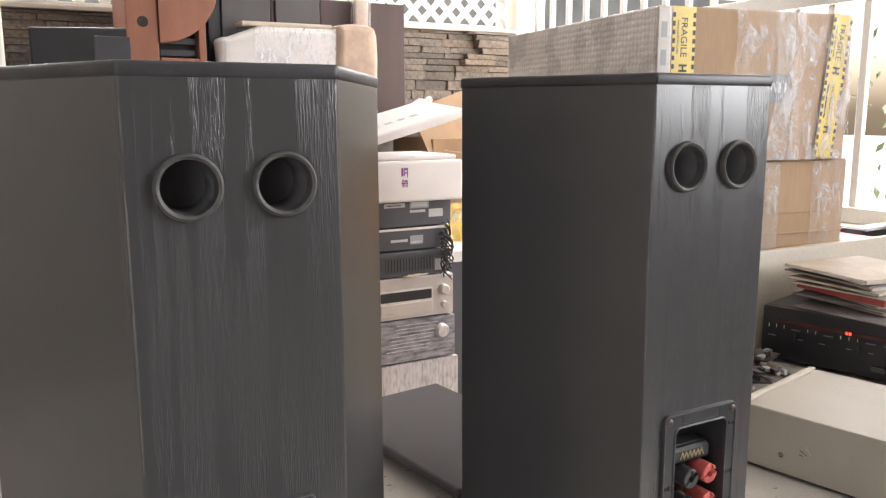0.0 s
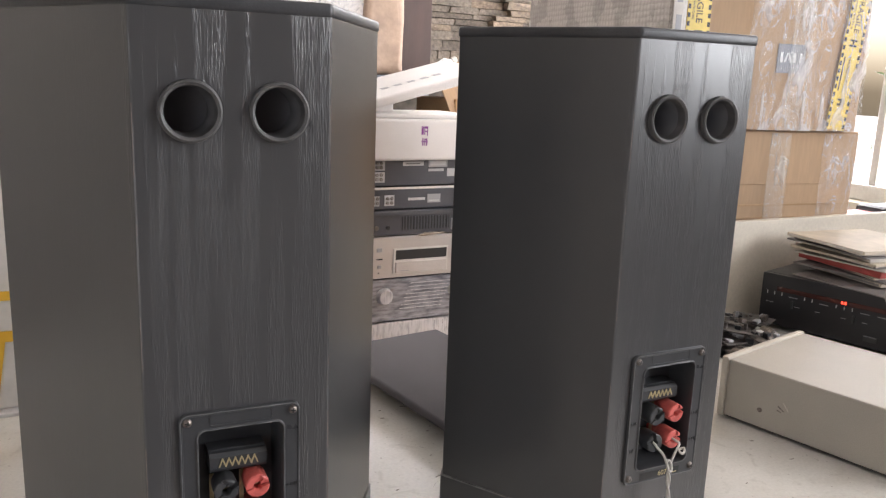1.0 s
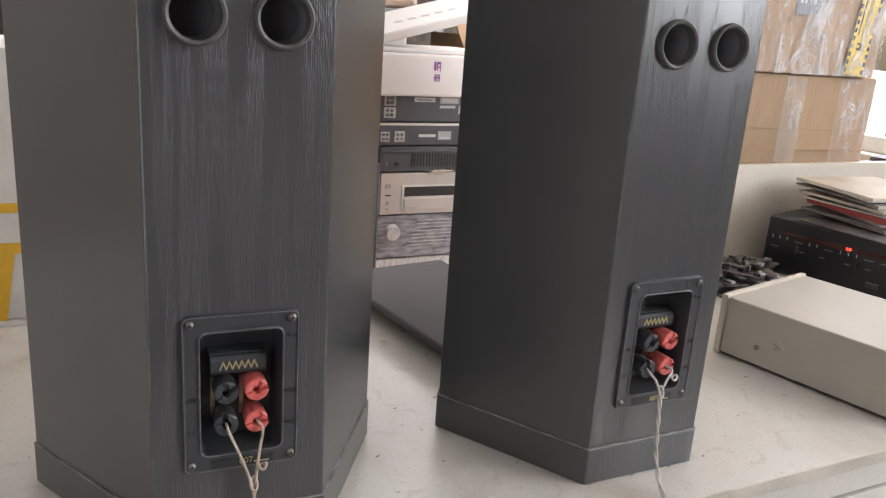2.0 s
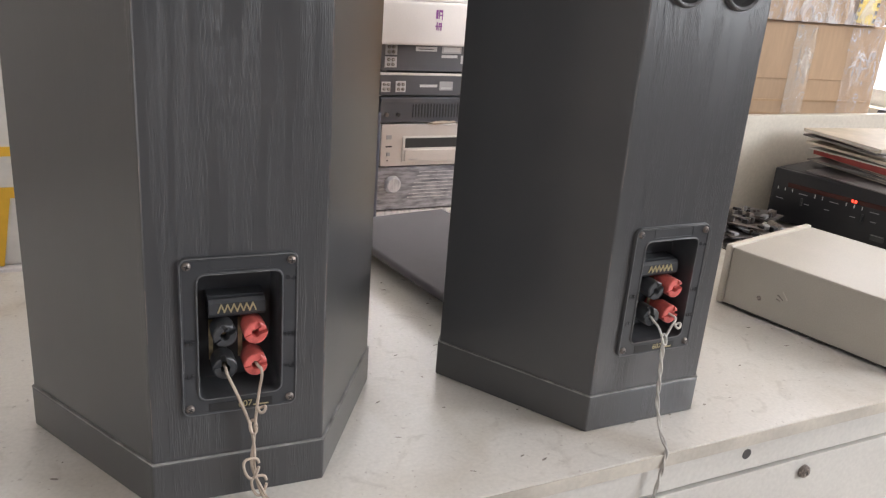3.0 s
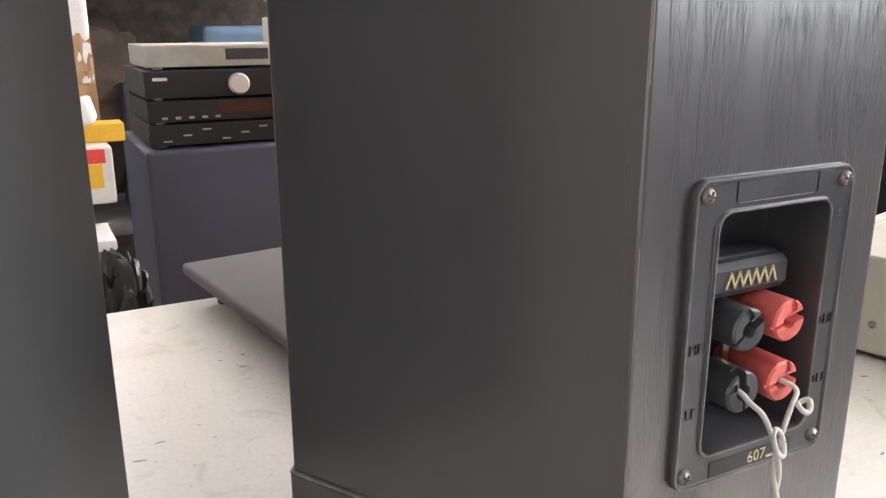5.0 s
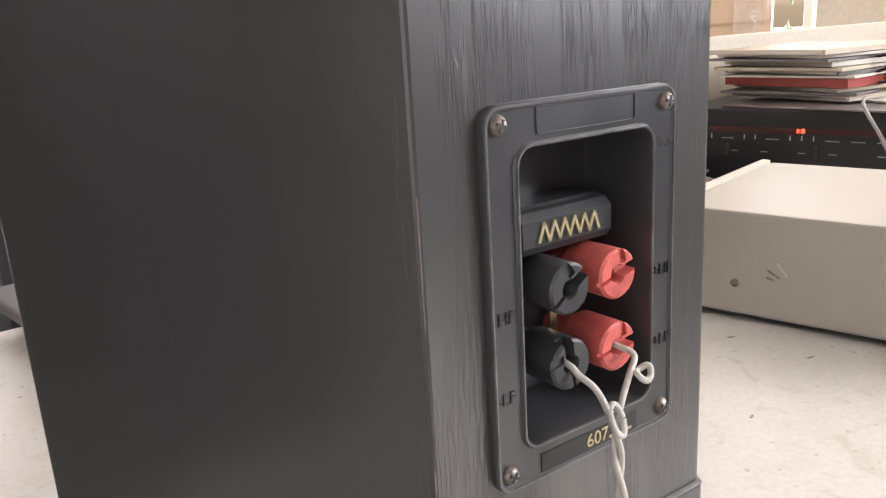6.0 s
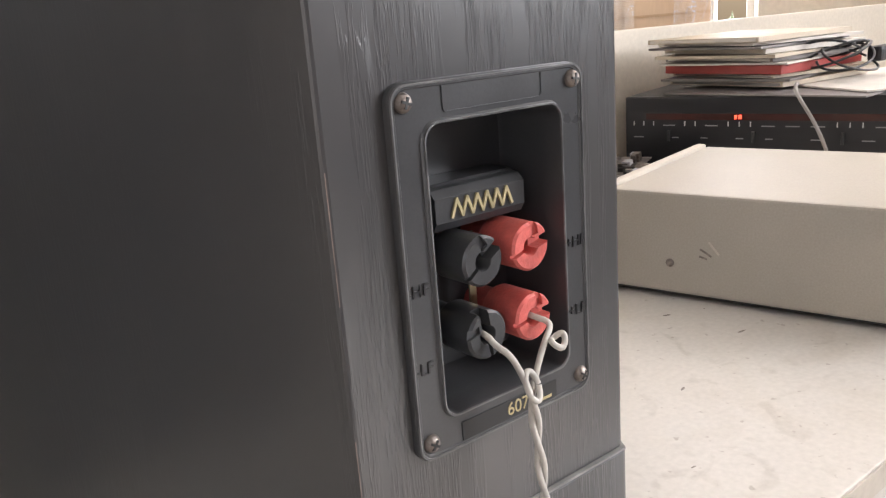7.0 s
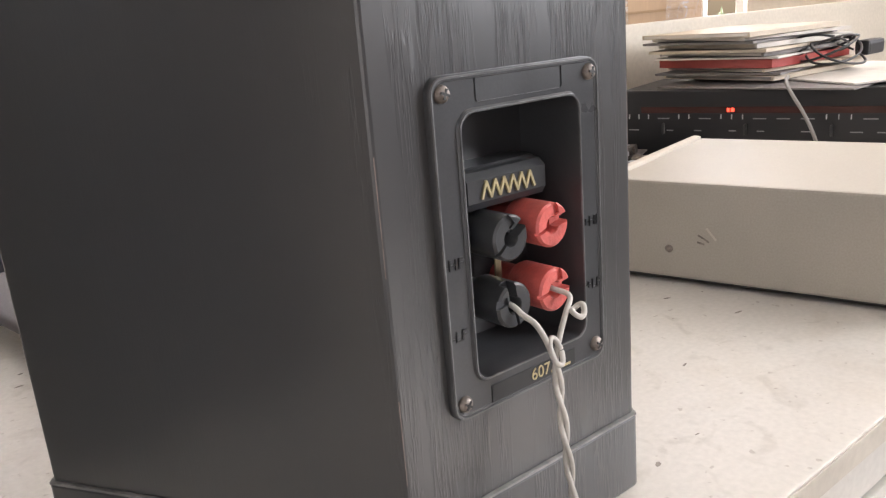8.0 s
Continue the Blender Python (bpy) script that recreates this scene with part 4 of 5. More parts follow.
board = thing("white_board", pose(0, 0, 0), "cream painted board standing along the back of the desk", "board")
part("board", box(0.74, 2.66, 1.054, 1.070, 0.30, 0.944, 0.002), PANEL, board)
part("foot_rail", box(0.74, 2.66, 1.054, 1.090, 0.0, 0.30, 0.002), PANEL, board)


# ---- cartons behind the board ----
def fragile_tape(parent, x, w, z0, z1, y=-0.0012, lean=0.0):
    tp = part("warning_tape", box(x - w / 2, x + w / 2, y, y + 0.0008, z0, z1), YELLOW, parent, "yellow and black warning tape", pose(x, 0, z1, 0, lean, 0) @ pose(-x, 0, -z1))
    bm = bmesh.new()
    zz = z0 + 0.004
    while zz < z1 - 0.008:
        for sx in (-1, 1):
            box(x + sx * (w / 2 - 0.0035) - 0.0028, x + sx * (w / 2 - 0.0035) + 0.0028, y - 0.0005, y - 0.0001, zz, zz + 0.0085, bm=bm)
        zz += 0.0155
    tagged(part("dash_border", bm, BLACK_INK, tp), kind="stuff")
    zc = z1 - 0.055
    n = 0
    while zc > z0 + 0.04:
        txt, size = (("FRAGILE", 0.0195), ("HANG DE VO", 0.0105))[n % 2]
        lettering(txt, size if n % 2 == 0 else 0.0115, BLACK_INK, tp, pose(x, y - 0.0003, zc) @ FACE @ pose(0, 0, 0, 0, 0, -90), 0.0002)
        if n % 2 == 0:
            lettering("HANDLE WITH CARE", 0.0062, BLACK_INK, tp, pose(x - 0.0135, y - 0.0003, zc) @ FACE @ pose(0, 0, 0, 0, 0, -90), 0.0002)
        else:
            part("print_bar", box(x - 0.0150, x - 0.0120, y - 0.0005, y - 0.0001, zc - 0.034, zc + 0.034), BLACK_INK, tp)
        gx = part("warning_sign", box(x - 0.009, x + 0.009, y - 0.0005, y - 0.0001, zc - 0.063, zc - 0.059), BLACK_INK, tp)
        again(gx, tp, pose(0, 0, 0.010))
        part("warning_sign", box(x - 0.002, x + 0.002, y - 0.0005, y - 0.0001, zc - 0.059, zc - 0.053), BLACK_INK, tp)
        zc -= 0.118
        n += 1


def crinkle(w, h, seed, amp=0.004, n=14):
    """A rumpled sheet in the x-z plane."""
    bm = bmesh.new()
    noise_at = lambda i, j: amp * noise.noise(Vector((i * 0.7 + seed, j * 0.9, seed * 1.7)))
    g = [[bm.verts.new((w * i / n, noise_at(i, j), h * j / n)) for i in range(n + 1)] for j in range(n + 1)]
    for j in range(n):
        for i in range(n):
            bm.faces.new((g[j][i], g[j][i + 1], g[j + 1][i + 1], g[j + 1][i]))
    return bm


def upper_carton():
    t = thing("carton", pose(1.110, 1.155, 1.113, 0, 0, -8), "brown cardboard carton in stretch film with yellow warning tape", "carton", "stacked cartons")
    W, D, H = 0.462, 0.64, 0.288
    part("card_body", box(0, W, 0, D, 0, H, 0.004), CARD, t)
    part("bubble_wrap", box(-0.012, 0.0, 0.0, D - .02, 0.002, H - 0.002, 0.004), BUBBLE, t, "bubble wrap over one side")
    part("bubble_wrap", box(-0.012, 0.020, -0.006, -0.001, 0.002, H - 0.002, 0.002), BUBBLE, t, "bubble wrap folded round the edge")
    lb = part("printed_edge", box(-0.010, 0.012, -0.0075, -0.0062, 0.01, H - 0.006), PAPER_WHITE, t, "white strip with dark marks")
    for k in range(5):
        part("print_bar", box(-0.004, 0.008, -0.0080, -0.0076, 0.03 + k * 0.05, 0.058 + k * 0.05), GREY_MARK, lb)
    fragile_tape(t, 0.050, 0.052, 0.0, H - 0.001)
    fragile_tape(t, W - 0.030, 0.050, 0.002, H - 0.001, -0.0052, 6.0)
    pl = part("grey_label", box(0.240, 0.308, -0.0022, -0.0012, 0.112, 0.168), SLATE, t, "slate-grey striped label with white shapes")
    for k in range(14):
        part("label_line", box(0.2425 + k * 0.0047, 0.2440 + k * 0.0047, -0.0025, -0.0022, 0.1135, 0.1665), GREY_MARK, pl)
    for x0, z0, a in ((0.2490, 0.142, 0), (0.2605, 0.142, 20), (0.2690, 0.142, -20), (0.2805, 0.142, 0), (0.2960, 0.142, 0)):
        part("mark", box(-0.0030 if a == 0 else -0.0018, 0.0030 if a == 0 else 0.0018, -0.0003, 0.0003, -0.0095, 0.0095), WHITE_MARK, pl, m=pose(x0, -0.0030, z0, 0, a, 0))
    part("clear_tape", crinkle(0.05, H, 5, 0.003), TAPE_CLEAR, t, m=pose(0.27, -0.0045, 0), smooth=True)
    part("stretch_film", crinkle(0.15, H, 1, 0.006), FILM, t, m=pose(0.310, -0.0095, 0), smooth=True)
    part("stretch_film", crinkle(0.17, H, 9, 0.005), FILM, t, m=pose(0.165, -0.0085, 0), smooth=True)
    part("flap_line", box(0.004, W - 0.004, 0.30, 0.303, H, H + 0.0008), CARD_DARK, t)


def lower_carton():
    t = thing("carton", pose(1.105, 1.165, 0.0, 0, 0, -7), "tall plain brown carton bound with clear tape", "carton", "stacked cartons")
    W, D, H = 0.500, 0.64, 1.112
    part("card_body", box(0, W, 0, D, 0, H, 0.005), CARD, t)
    part("flap", box(0.004, W - 0.004, -0.003, -0.0002, H - 0.11, H - 0.003, 0.001), CARD, t, "folded cardboard flap")
    part("seam", box(0.004, W - 0.004, -0.0016, -0.0002, H - 0.155, H - 0.151), CARD_DARK, t)
    part("seam", box(0.004, W - 0.004, -0.0016, -0.0002, H - 0.180, H - 0.178), CARD_DARK, t)
    part("clear_tape", crinkle(0.05, 0.3, 2, 0.004), TAPE_CLEAR, t, m=pose(0.265, -0.0062, H - 0.305), smooth=True)
    part("clear_tape", crinkle(0.09, 0.3, 7, 0.006), FILM, t, m=pose(0.40, -0.0080, H - 0.305), smooth=True)


upper_carton()
lower_carton()
rb = thing("red_tray", pose(2.27, 1.55, 0.0), "red plastic tray on a dark crate by the railing", "tray")
part("crate", box(-0.12, 0.35, -0.1, 0.2, 0.0, 0.79, 0.006), RACK_GREY, rb)
part("tray", box(-0.07, 0.07, -0.09, 0.06, 0.79, 0.835, 0.008), RED_BOX, rb, "red plastic tray")
part("tool", box(0.08, 0.30, -0.02, 0.08, 0.79, 0.85, 0.02), BLACK_METAL, rb, "black tool case")


# ---- stack of hi-fi units on the floor behind the desk ----
SY = 2.69


def unit(name, x0, x1, z0, z1, depth, mat, label, y=SY, face=None, group="stack of hi-fi units", turn=0.0):
    t = thing(name, pose((x0 + x1) / 2, y, z0, 0, 0, turn), label, "hi-fi unit", group)
    w, h = (x1 - x0) / 2, z1 - z0
    part("case", box(-w, w, 0.006, depth, 0.006, h, 0.003), mat, t)
    part("front_panel", box(-w, w, 0.0, 0.0055, 0.006, h - 0.002, 0.0015), face or mat, t)
    for x in (-w + 0.03, w - 0.03):
        for yy in (0.03, depth - 0.03):
            part("foot", lathe([(0, 0), (0.012, 0), (0.012, 0.0058), (0, 0.0058)], 14), WHITE_PAINT, t, m=pose(x, yy, 0, 90))
    return t, w, h


def bits(t, specs):
    """Small flat fittings on a unit's face: name, x0, x1, z0, z1, proud, material, label."""
    for n, x0, x1, z0, z1, pr, mt, lb in specs:
        part(n, box(x0, x1, -pr, 0.0004, z0, z1, min(0.001, pr * 0.3), 1), mt, t, lb)


def sockets(t, x, z, n=2, pitch=0.017):
    for k in range(n):
        for j in range(2):
            part("socket", lathe([(0.0035, -0.006), (0.0035, -0.0005), (0.006, -0.0005), (0.006, -0.004), (0.0035, -0.006)], 12), STEEL, t, m=pose(x + j * pitch, 0, z - k * pitch))


t, w, h = unit("wrapped_amplifier", 1.1348, 1.5677, 0.0, 0.2622, 0.36, WRAPPED_LIGHT, "hi-fi unit wrapped in pale cloudy stretch film", group="stack of hi-fi units")
for k in range(9):
    part("film_fold", box(w - 0.16 + k * 0.018, w - 0.157 + k * 0.018, -0.003, 0.0, 0.02, h - 0.01), FILM, t)
t, w, h = unit("wrapped_amplifier", 1.1280, 1.5533, 0.2631, 0.4325, 0.36, WRAPPED, "grey amplifier tightly wrapped in stretch film")
part("knob", lathe([(0, -0.02), (0.026, -0.02), (0.03, -0.014), (0.034, 0)], 28), WRAPPED_LIGHT, t, "round knob under the film", m=pose(-w + 0.065, 0, 0.105), smooth=True)
part("knob", lathe([(0, -0.02), (0.022, -0.02), (0.028, -0.012), (0.03, 0)], 28), WRAPPED_LIGHT, t, "round knob under the film", m=pose(w - 0.06, 0, 0.11), smooth=True)
for k in range(8):
    part("film_fold", box(-w + 0.13 + k * 0.006, w - 0.12 + k * 0.006, -0.0025, 0.0, 0.05 + k * 0.014, 0.0525 + k * 0.014), WRAPPED_LIGHT, t)
t, w, h = unit("cassette_deck", 1.1396, 1.5456, 0.4334, 0.597, 0.28, SILVER, "silver-pink tape deck with a dark slot and round knobs")
bits(t, [("bay_frame", -w + 0.085, w - 0.09, 0.020, 0.118, 0.003, WHITE_PAINT, "pale bay frame"), ("tape_bay", -w + 0.095, w - 0.095, 0.074, 0.112, 0.0036, BLACK_INK, "dark tape slot"),
         ("tape_door", -w + 0.095, w - 0.095, 0.024, 0.066, 0.008, SILVER, "hinged door"), ("print_bar", -w + 0.11, -w + 0.15, 0.030, 0.034, 0.0085, GREY_MARK, ""),
         ("switch", -w + 0.018, -w + 0.040, 0.108, 0.124, 0.003, GREY_MARK, ""), ("switch", -w + 0.018, -w + 0.042, 0.078, 0.083, 0.003, BLACK_INK, ""), ("switch", -w + 0.022, -w + 0.036, 0.045, 0.058, 0.006, GREY_MARK, ""), ("led", -w + 0.024, -w + 0.030, 0.025, 0.030, 0.002, BLACK_INK, "")])
part("knob", lathe([(0, -0.024), (0.016, -0.024), (0.019, -0.02), (0.021, 0)], 28), SILVER, t, "large volume knob", m=pose(w - 0.045, 0, 0.105), smooth=True)
part("knob", lathe([(0, -0.018), (0.011, -0.018), (0.013, -0.014), (0.014, 0)], 24), SILVER, t, "small knob", m=pose(w - 0.042, 0, 0.045), smooth=True)
rope = thing("rubber_bands", pose(1.3797, 2.665, 0.597), "tan tied cord lying on the tape deck", "cord")
for k in range(4):
    tube([(0.03 * math.cos(a + k) * (1 + k * .3), 0.015 + 0.012 * math.sin(a * 1.3 + k), 0.004 + 0.003 * (1 + math.sin(2 * a + k))) for a in np.linspace(0, 5.5, 10)], 0.003, "cord", CABLE_TAN, rope)
t, w, h = unit("tuner", 1.1300, 1.5263, 0.5984, 0.6975, 0.26, RACK_GREY, "grey amplifier turned back to front with slatted vent")
bits(t, [("vent_back", -0.07, 0.13, 0.024, 0.074, 0.0012, BLACK_INK, "dark vent")])
for k in range(16):
    part("vent_slat", box(-0.068 + k * 0.0124, -0.062 + k * 0.0124, -0.004, -0.0012, 0.024, 0.074), RACK_GREY, t)
bits(t, [("spec_label", 0.138, 0.195, 0.016, 0.060, 0.001, GREY_MARK, "grey label"), ("top_lip", -w, w, 0.082, 0.096, 0.006, RACK_GREY, "")])
part("jack", lathe([(0, -0.006), (0.008, -0.006), (0.008, 0)], 14), BLACK_INK, t, m=pose(-w + 0.07, 0, 0.035))
part("jack", lathe([(0, -0.006), (0.008, -0.006), (0.008, 0)], 14), STEEL, t, m=pose(-w + 0.025, 0, 0.035))
t, w, h = unit("cd_player", 1.0992, 1.5225, 0.698, 0.7855, 0.26, RACK_GREY, "grey disc player turned back to front with white top edge")
bits(t, [("top_edge", -w, w, 0.079, 0.088, 0.003, WHITE_PAINT, "pale top edge"), ("spec_label", 0.05, 0.105, 0.025, 0.058, 0.0012, GREY_MARK, "framed label"), ("spec_label", 0.056, 0.099, 0.030, 0.036, 0.002, LABEL, ""), ("spec_label", -0.03, 0.04, 0.036, 0.046, 0.0014, LABEL, "white warning plate"),
         ("socket_plate", -w + 0.03, -w + 0.065, 0.018, 0.055, 0.0012, LABEL, ""), ("socket_plate", -w + 0.085, -w + 0.125, 0.018, 0.058, 0.0012, LABEL, "")])
sockets(t, -w + 0.097, 0.046)
sockets(t, -w + 0.040, 0.046)
t, w, h = unit("cd_player", 1.1155, 1.5359, 0.786, 0.8884, 0.28, RACK_GREY, "dark grey disc player turned back to front with small labels")
bits(t, [("socket_plate", -w + 0.022, -w + 0.068, 0.062, 0.100, 0.0012, GREY_MARK, ""), ("socket_plate", -w + 0.022, -w + 0.068, 0.018, 0.056, 0.0012, LABEL, ""), ("spec_label", -0.07, 0.015, 0.078, 0.094, 0.0012, LABEL, "white label"), ("spec_line", -0.06, 0.0, 0.084, 0.087, 0.002, BLACK_INK, ""),
         ("spec_label", 0.035, 0.115, 0.072, 0.100, 0.0012, GREY_MARK, "framed label"), ("spec_label", 0.042, 0.108, 0.078, 0.094, 0.002, LABEL, ""), ("spec_label", 0.035, 0.10, 0.056, 0.066, 0.0012, LABEL, ""), ("spec_label", 0.115, 0.175, 0.036, 0.066, 0.0012, LABEL, "")])
sockets(t, -w + 0.036, 0.090)
sockets(t, -w + 0.036, 0.046)

cords = thing("mains_leads", pose(1.5, 2.665, 0.6133), "tangled black mains leads hanging beside the stack", "cable")
rng = random.Random(2)
for k in range(6):
    pts = [(rng.uniform(-.01, .01), 0.0, 0.20 - k * 0.012)]
    for j in range(10):
        pts.append((0.03 * math.sin(j * 1.7 + k) + rng.uniform(-.012, .012), rng.uniform(-.02, .008), 0.15 - j * 0.018 + 0.02 * math.cos(j * 2 + k)))
    tube(pts, 0.0028, "lead", DARKCABLE, cords)

fb = thing("foam_box", pose(1.322, 2.632, 0.8889), "white expanded foam box with purple marks, on top of the stack", "foam box")
part("box", box(-0.25, 0.235, 0.0, 0.36, 0.0, 0.150, 0.012, 3), FOAM, fb, smooth=True)
part("rim", box(-0.235, 0.22, 0.02, 0.34, 0.150, 0.168, 0.010, 2), FOAM, fb, smooth=True)
bm = bmesh.new()
for k, (x0, x1, z0, z1) in enumerate(((0, .008, 0, .03), (.011, .026, .022, .03), (.011, .026, .010, .014), (.011, .014, 0, .03), (.023, .026, -.004, .03), (.0, .026, -.028, -.024), (.004, .008, -.040, -.012), (.012, .024, -.020, -.014), (.012, .015, -.040, -.02), (.020, .024, -.040, -.02))):
    box(x0, x1, -0.0012, 0.0002, z0, z1, bm=bm)
part("purple_marks", bm, PURPLE, fb, "purple brush marks", m=pose(-0.022, 0, 0.095))
lid = thing("foam_slab", pose(1.322, 2.745, 1.0578, 0, 0, 0), "white foam slab propped at a slant on the foam box", "foam slab")
part("slab", box(-0.28, 0.27, -0.09, 0.25, 0, 0.035, 0.010, 3), FOAM, lid, m=pose(0, 0, 0.075, 6, -15, 0), smooth=True)
part("prop", box(-0.20, -0.05, 0.08, 0.2, -0.006, 0.06, 0.01), FOAM, lid)
for k in range(5):
    part("print_bar", box(-0.12 + k * 0.055, -0.09 + k * 0.055, 0.02, 0.045, 0.0352, 0.0358), GREY_MARK, lid, m=pose(0, 0, 0.075, 6, -15, 0))

oc = thing("open_carton", pose(1.66, 3.0, 0.0, 0, 0, 0), "open brown carton with ragged flaps behind the stack", "carton")
part("card_body", box(0.02, 0.52, 0.1, 0.5, 0.0, 1.10, 0.005), CARD_DARK, oc)
part("flap", box(0, 0.30, -0.004, 0.004, 0, 0.26, 0.001), CARD, oc, "raised flap", m=pose(0.02, 0.09, 0.98, -14, -18, 4))
part("flap", box(0, 0.30, -0.004, 0.004, 0, 0.20, 0.001), CARD, oc, "torn flap", m=pose(0.0, 0.05, 0.86, 8, 10, -6))
part("warning_tape", crinkle(0.15, 0.22, 12, 0.03, 10), YELLOW, oc, "crumpled yellow warning tape", pose(0.02, 0.06, 0.60), smooth=True)
part("stretch_film", crinkle(0.20, 0.34, 15, 0.03, 10), FILM, oc, "loose clear film", pose(0.03, 0.03, 0.52), smooth=True)
wl = thing("white_ledge_unit", pose(1.62, 2.86, 0.0), "grey unit with pale top beside the stack", "hi-fi unit")
part("case", box(0.0, 0.40, 0.0, 0.3, 0.0, 0.60, 0.004), RACK_GREY, wl)
part("top_panel", box(-0.005, 0.405, -0.01, 0.305, 0.602, 0.65, 0.006), WHITE_PAINT, wl)

# ---- big dark cabinet with units on it ----
sw = thing("subwoofer_cabinet", pose(0.535, 2.20, 0.0), "large blue-grey painted cabinet standing on the floor", "cabinet")
part("cabinet_body", box(0.0, 0.405, 0.0, 0.45, 0.0, 0.735, 0.012, 3), BLUEGREY, sw, smooth=True)
part("base", box(0.01, 0.395, 0.01, 0.44, -0.0, 0.001), BLACK_METAL, sw)
G2 = "units on the blue-grey cabinet"
t, w, h = unit("receiver", 0.550, 0.915, 0.736, 0.790, 0.36, RACK_DARK, "black receiver with small buttons", 2.23, DARK_FACE, G2)
bits(t, [("button", -w + 0.03 + k * 0.045, -w + 0.05 + k * 0.045, 0.014 + (k % 3) * 0.012, 0.018 + (k % 3) * 0.012, 0.002, GREY_MARK, "") for k in range(8)])
t, w, h = unit("cd_player", 0.550, 0.910, 0.791, 0.845, 0.32, RACK_DARK, "slim black disc player", 2.22, DARK_FACE, G2)
bits(t, [("button", -w + 0.03 + k * 0.03, -w + 0.042 + k * 0.03, 0.012, 0.018, 0.002, GREY_MARK, "") for k in range(5)] + [("display", -0.02, 0.14, 0.022, 0.048, 0.001, RED_TINT, "")])
t, w, h = unit("amplifier", 0.547, 0.905, 0.846, 0.914, 0.34, RACK_DARK, "black amplifier with a silver knob", 2.21, DARK_FACE, G2)
bits(t, [("badge", -w + 0.018, -w + 0.05, 0.045, 0.052, 0.0015, LABEL, "")])
part("knob", lathe([(0, -0.02), (0.02, -0.02), (0.024, -0.016), (0.024, 0)], 24), SILVER, t, m=pose(0.03, 0, 0.035), smooth=True)
t, w, h = unit("dvd_player", 0.553, 0.910, 0.915, 0.969, 0.26, CHAMPAGNE, "silver disc player on top of the pile", 2.21, CHAMPAGNE, G2)
bits(t, [("tray", 0.0, 0.10, 0.02, 0.045, 0.0015, RACK_DARK, "dark display"), ("badge", -w + 0.02, -w + 0.035, 0.03, 0.034, 0.001, GREY_MARK, "")])
bl = thing("small_can", pose(0.878, 2.25, 0.970), "small silver camera-like unit on the pile", "gadget")
part("body", box(-0.03, 0.03, 0, 0.06, 0, 0.06, 0.006), SILVER, bl)
part("lens", lathe([(0, -0.012), (0.016, -0.012), (0.02, -0.01), (0.021, 0)], 20), STEEL, bl, m=pose(0, 0, 0.03), smooth=True)

# ---- boxes and bags beside the cabinet ----
st = thing("packed_crate", pose(-0.52, 1.88, 0.0), "brown carton wrapped in film under the boxes", "carton")
part("card_body", box(0.0, 0.945, 0.02, 0.16, 0.0, 0.60, 0.02, 3), CARD_DARK, st, smooth=True)
part("stretch_film", crinkle(0.94, 0.58, 3, 0.022, 34), FILM, st, m=pose(0.0, 0.0, 0.01), smooth=True)
wb = thing("foam_sheet", pose(-0.53, 1.87, 0.601), "white foam sheet lying on the wrapped carton", "sheet")
part("sheet", box(0.0, 0.955, 0.0, 0.16, 0.0, 0.022, 0.006), FOAM, wb, smooth=True)
bx = thing("black_receiver", pose(-0.5, 1.89, 0.624), "black hi-fi unit on small feet", "hi-fi unit")
part("case", box(0.0, 0.865, 0.0, 0.14, 0.008, 0.066, 0.003), BLACK_METAL, bx)
for x in (0.05, 0.45, 0.83):
    part("foot", lathe([(0, 0), (0.012, 0), (0.012, 0.008), (0, 0.008)], 14), BRASS, bx, m=pose(x, 0.03, 0, 90))
yb = thing("printed_box", pose(-0.45, 1.88, 0.691), "white carton with red and yellow printed bands", "box")
part("carton", box(0.0, 0.885, 0.0, 0.15, 0.0, 0.105, 0.004), PAPER_WHITE, yb)
part("red_band", box(0.0, 0.872, -0.001, 0.0002, 0.076, 0.102), RED_BOX, yb)
part("yellow_band", box(0.70, 0.865, -0.0012, 0.0002, 0.030, 0.075), YELLOW_BOX, yb)
part("buff_band", box(0.0, 0.70, -0.0012, 0.0002, 0.030, 0.075), PAPER, yb)
ob_ = thing("orange_box", pose(0.378, 1.95, 0.797), "orange-yellow carton behind the printed box", "box")
part("carton", box(0.0, 0.09, 0.0, 0.07, 0.0, 0.034, 0.002), YELLOW_BOX, ob_)
fp = thing("foam_pieces", pose(0.29, 1.885, 0.797), "broken white foam packing pieces on the printed box", "foam")
part("piece", box(-0.15, 0.05, 0, 0.12, 0.0, 0.075, 0.012, 3), FOAM, fp, m=pose(0, 0, 0, 0, -9, 6), smooth=True)
part("piece", box(0.03, 0.13, 0.02, 0.10, 0.012, 0.06, 0.010, 3), FOAM, fp, m=pose(0, 0, 0, 0, -14, -8), smooth=True)
part("piece", box(0.02, 0.07, -0.03, 0.02, 0.0, 0.05, 0.012, 3), FOAM, fp, m=pose(0, 0, 0, 0, 22, 12), smooth=True)
br = thing("paper_bundle", pose(0.28, 2.08, 0.0), "brown paper bundle in film with foam corner on top", "bundle")
bm = box(-0.22, 0.12, -0.02, 0.2, 0.0, 0.98, 0.03, 3)
part("bundle", bm, PAPER, br, smooth=True)
part("torn_edge", crinkle(0.05, 0.2, 6, 0.02, 8), CARD_DARK, br, "torn brown edge", m=pose(0.105, -0.03, 0.80), smooth=True)
part("foam_corner", box(-0.22, 0.155, -0.03, 0.12, 0.981, 1.07, 0.015, 3), FOAM, br, "white foam corner", smooth=True)
part("foam_leg", box(0.120, 0.155, -0.03, 0.10, 0.90, 0.981, 0.01, 2), FOAM, br, smooth=True)


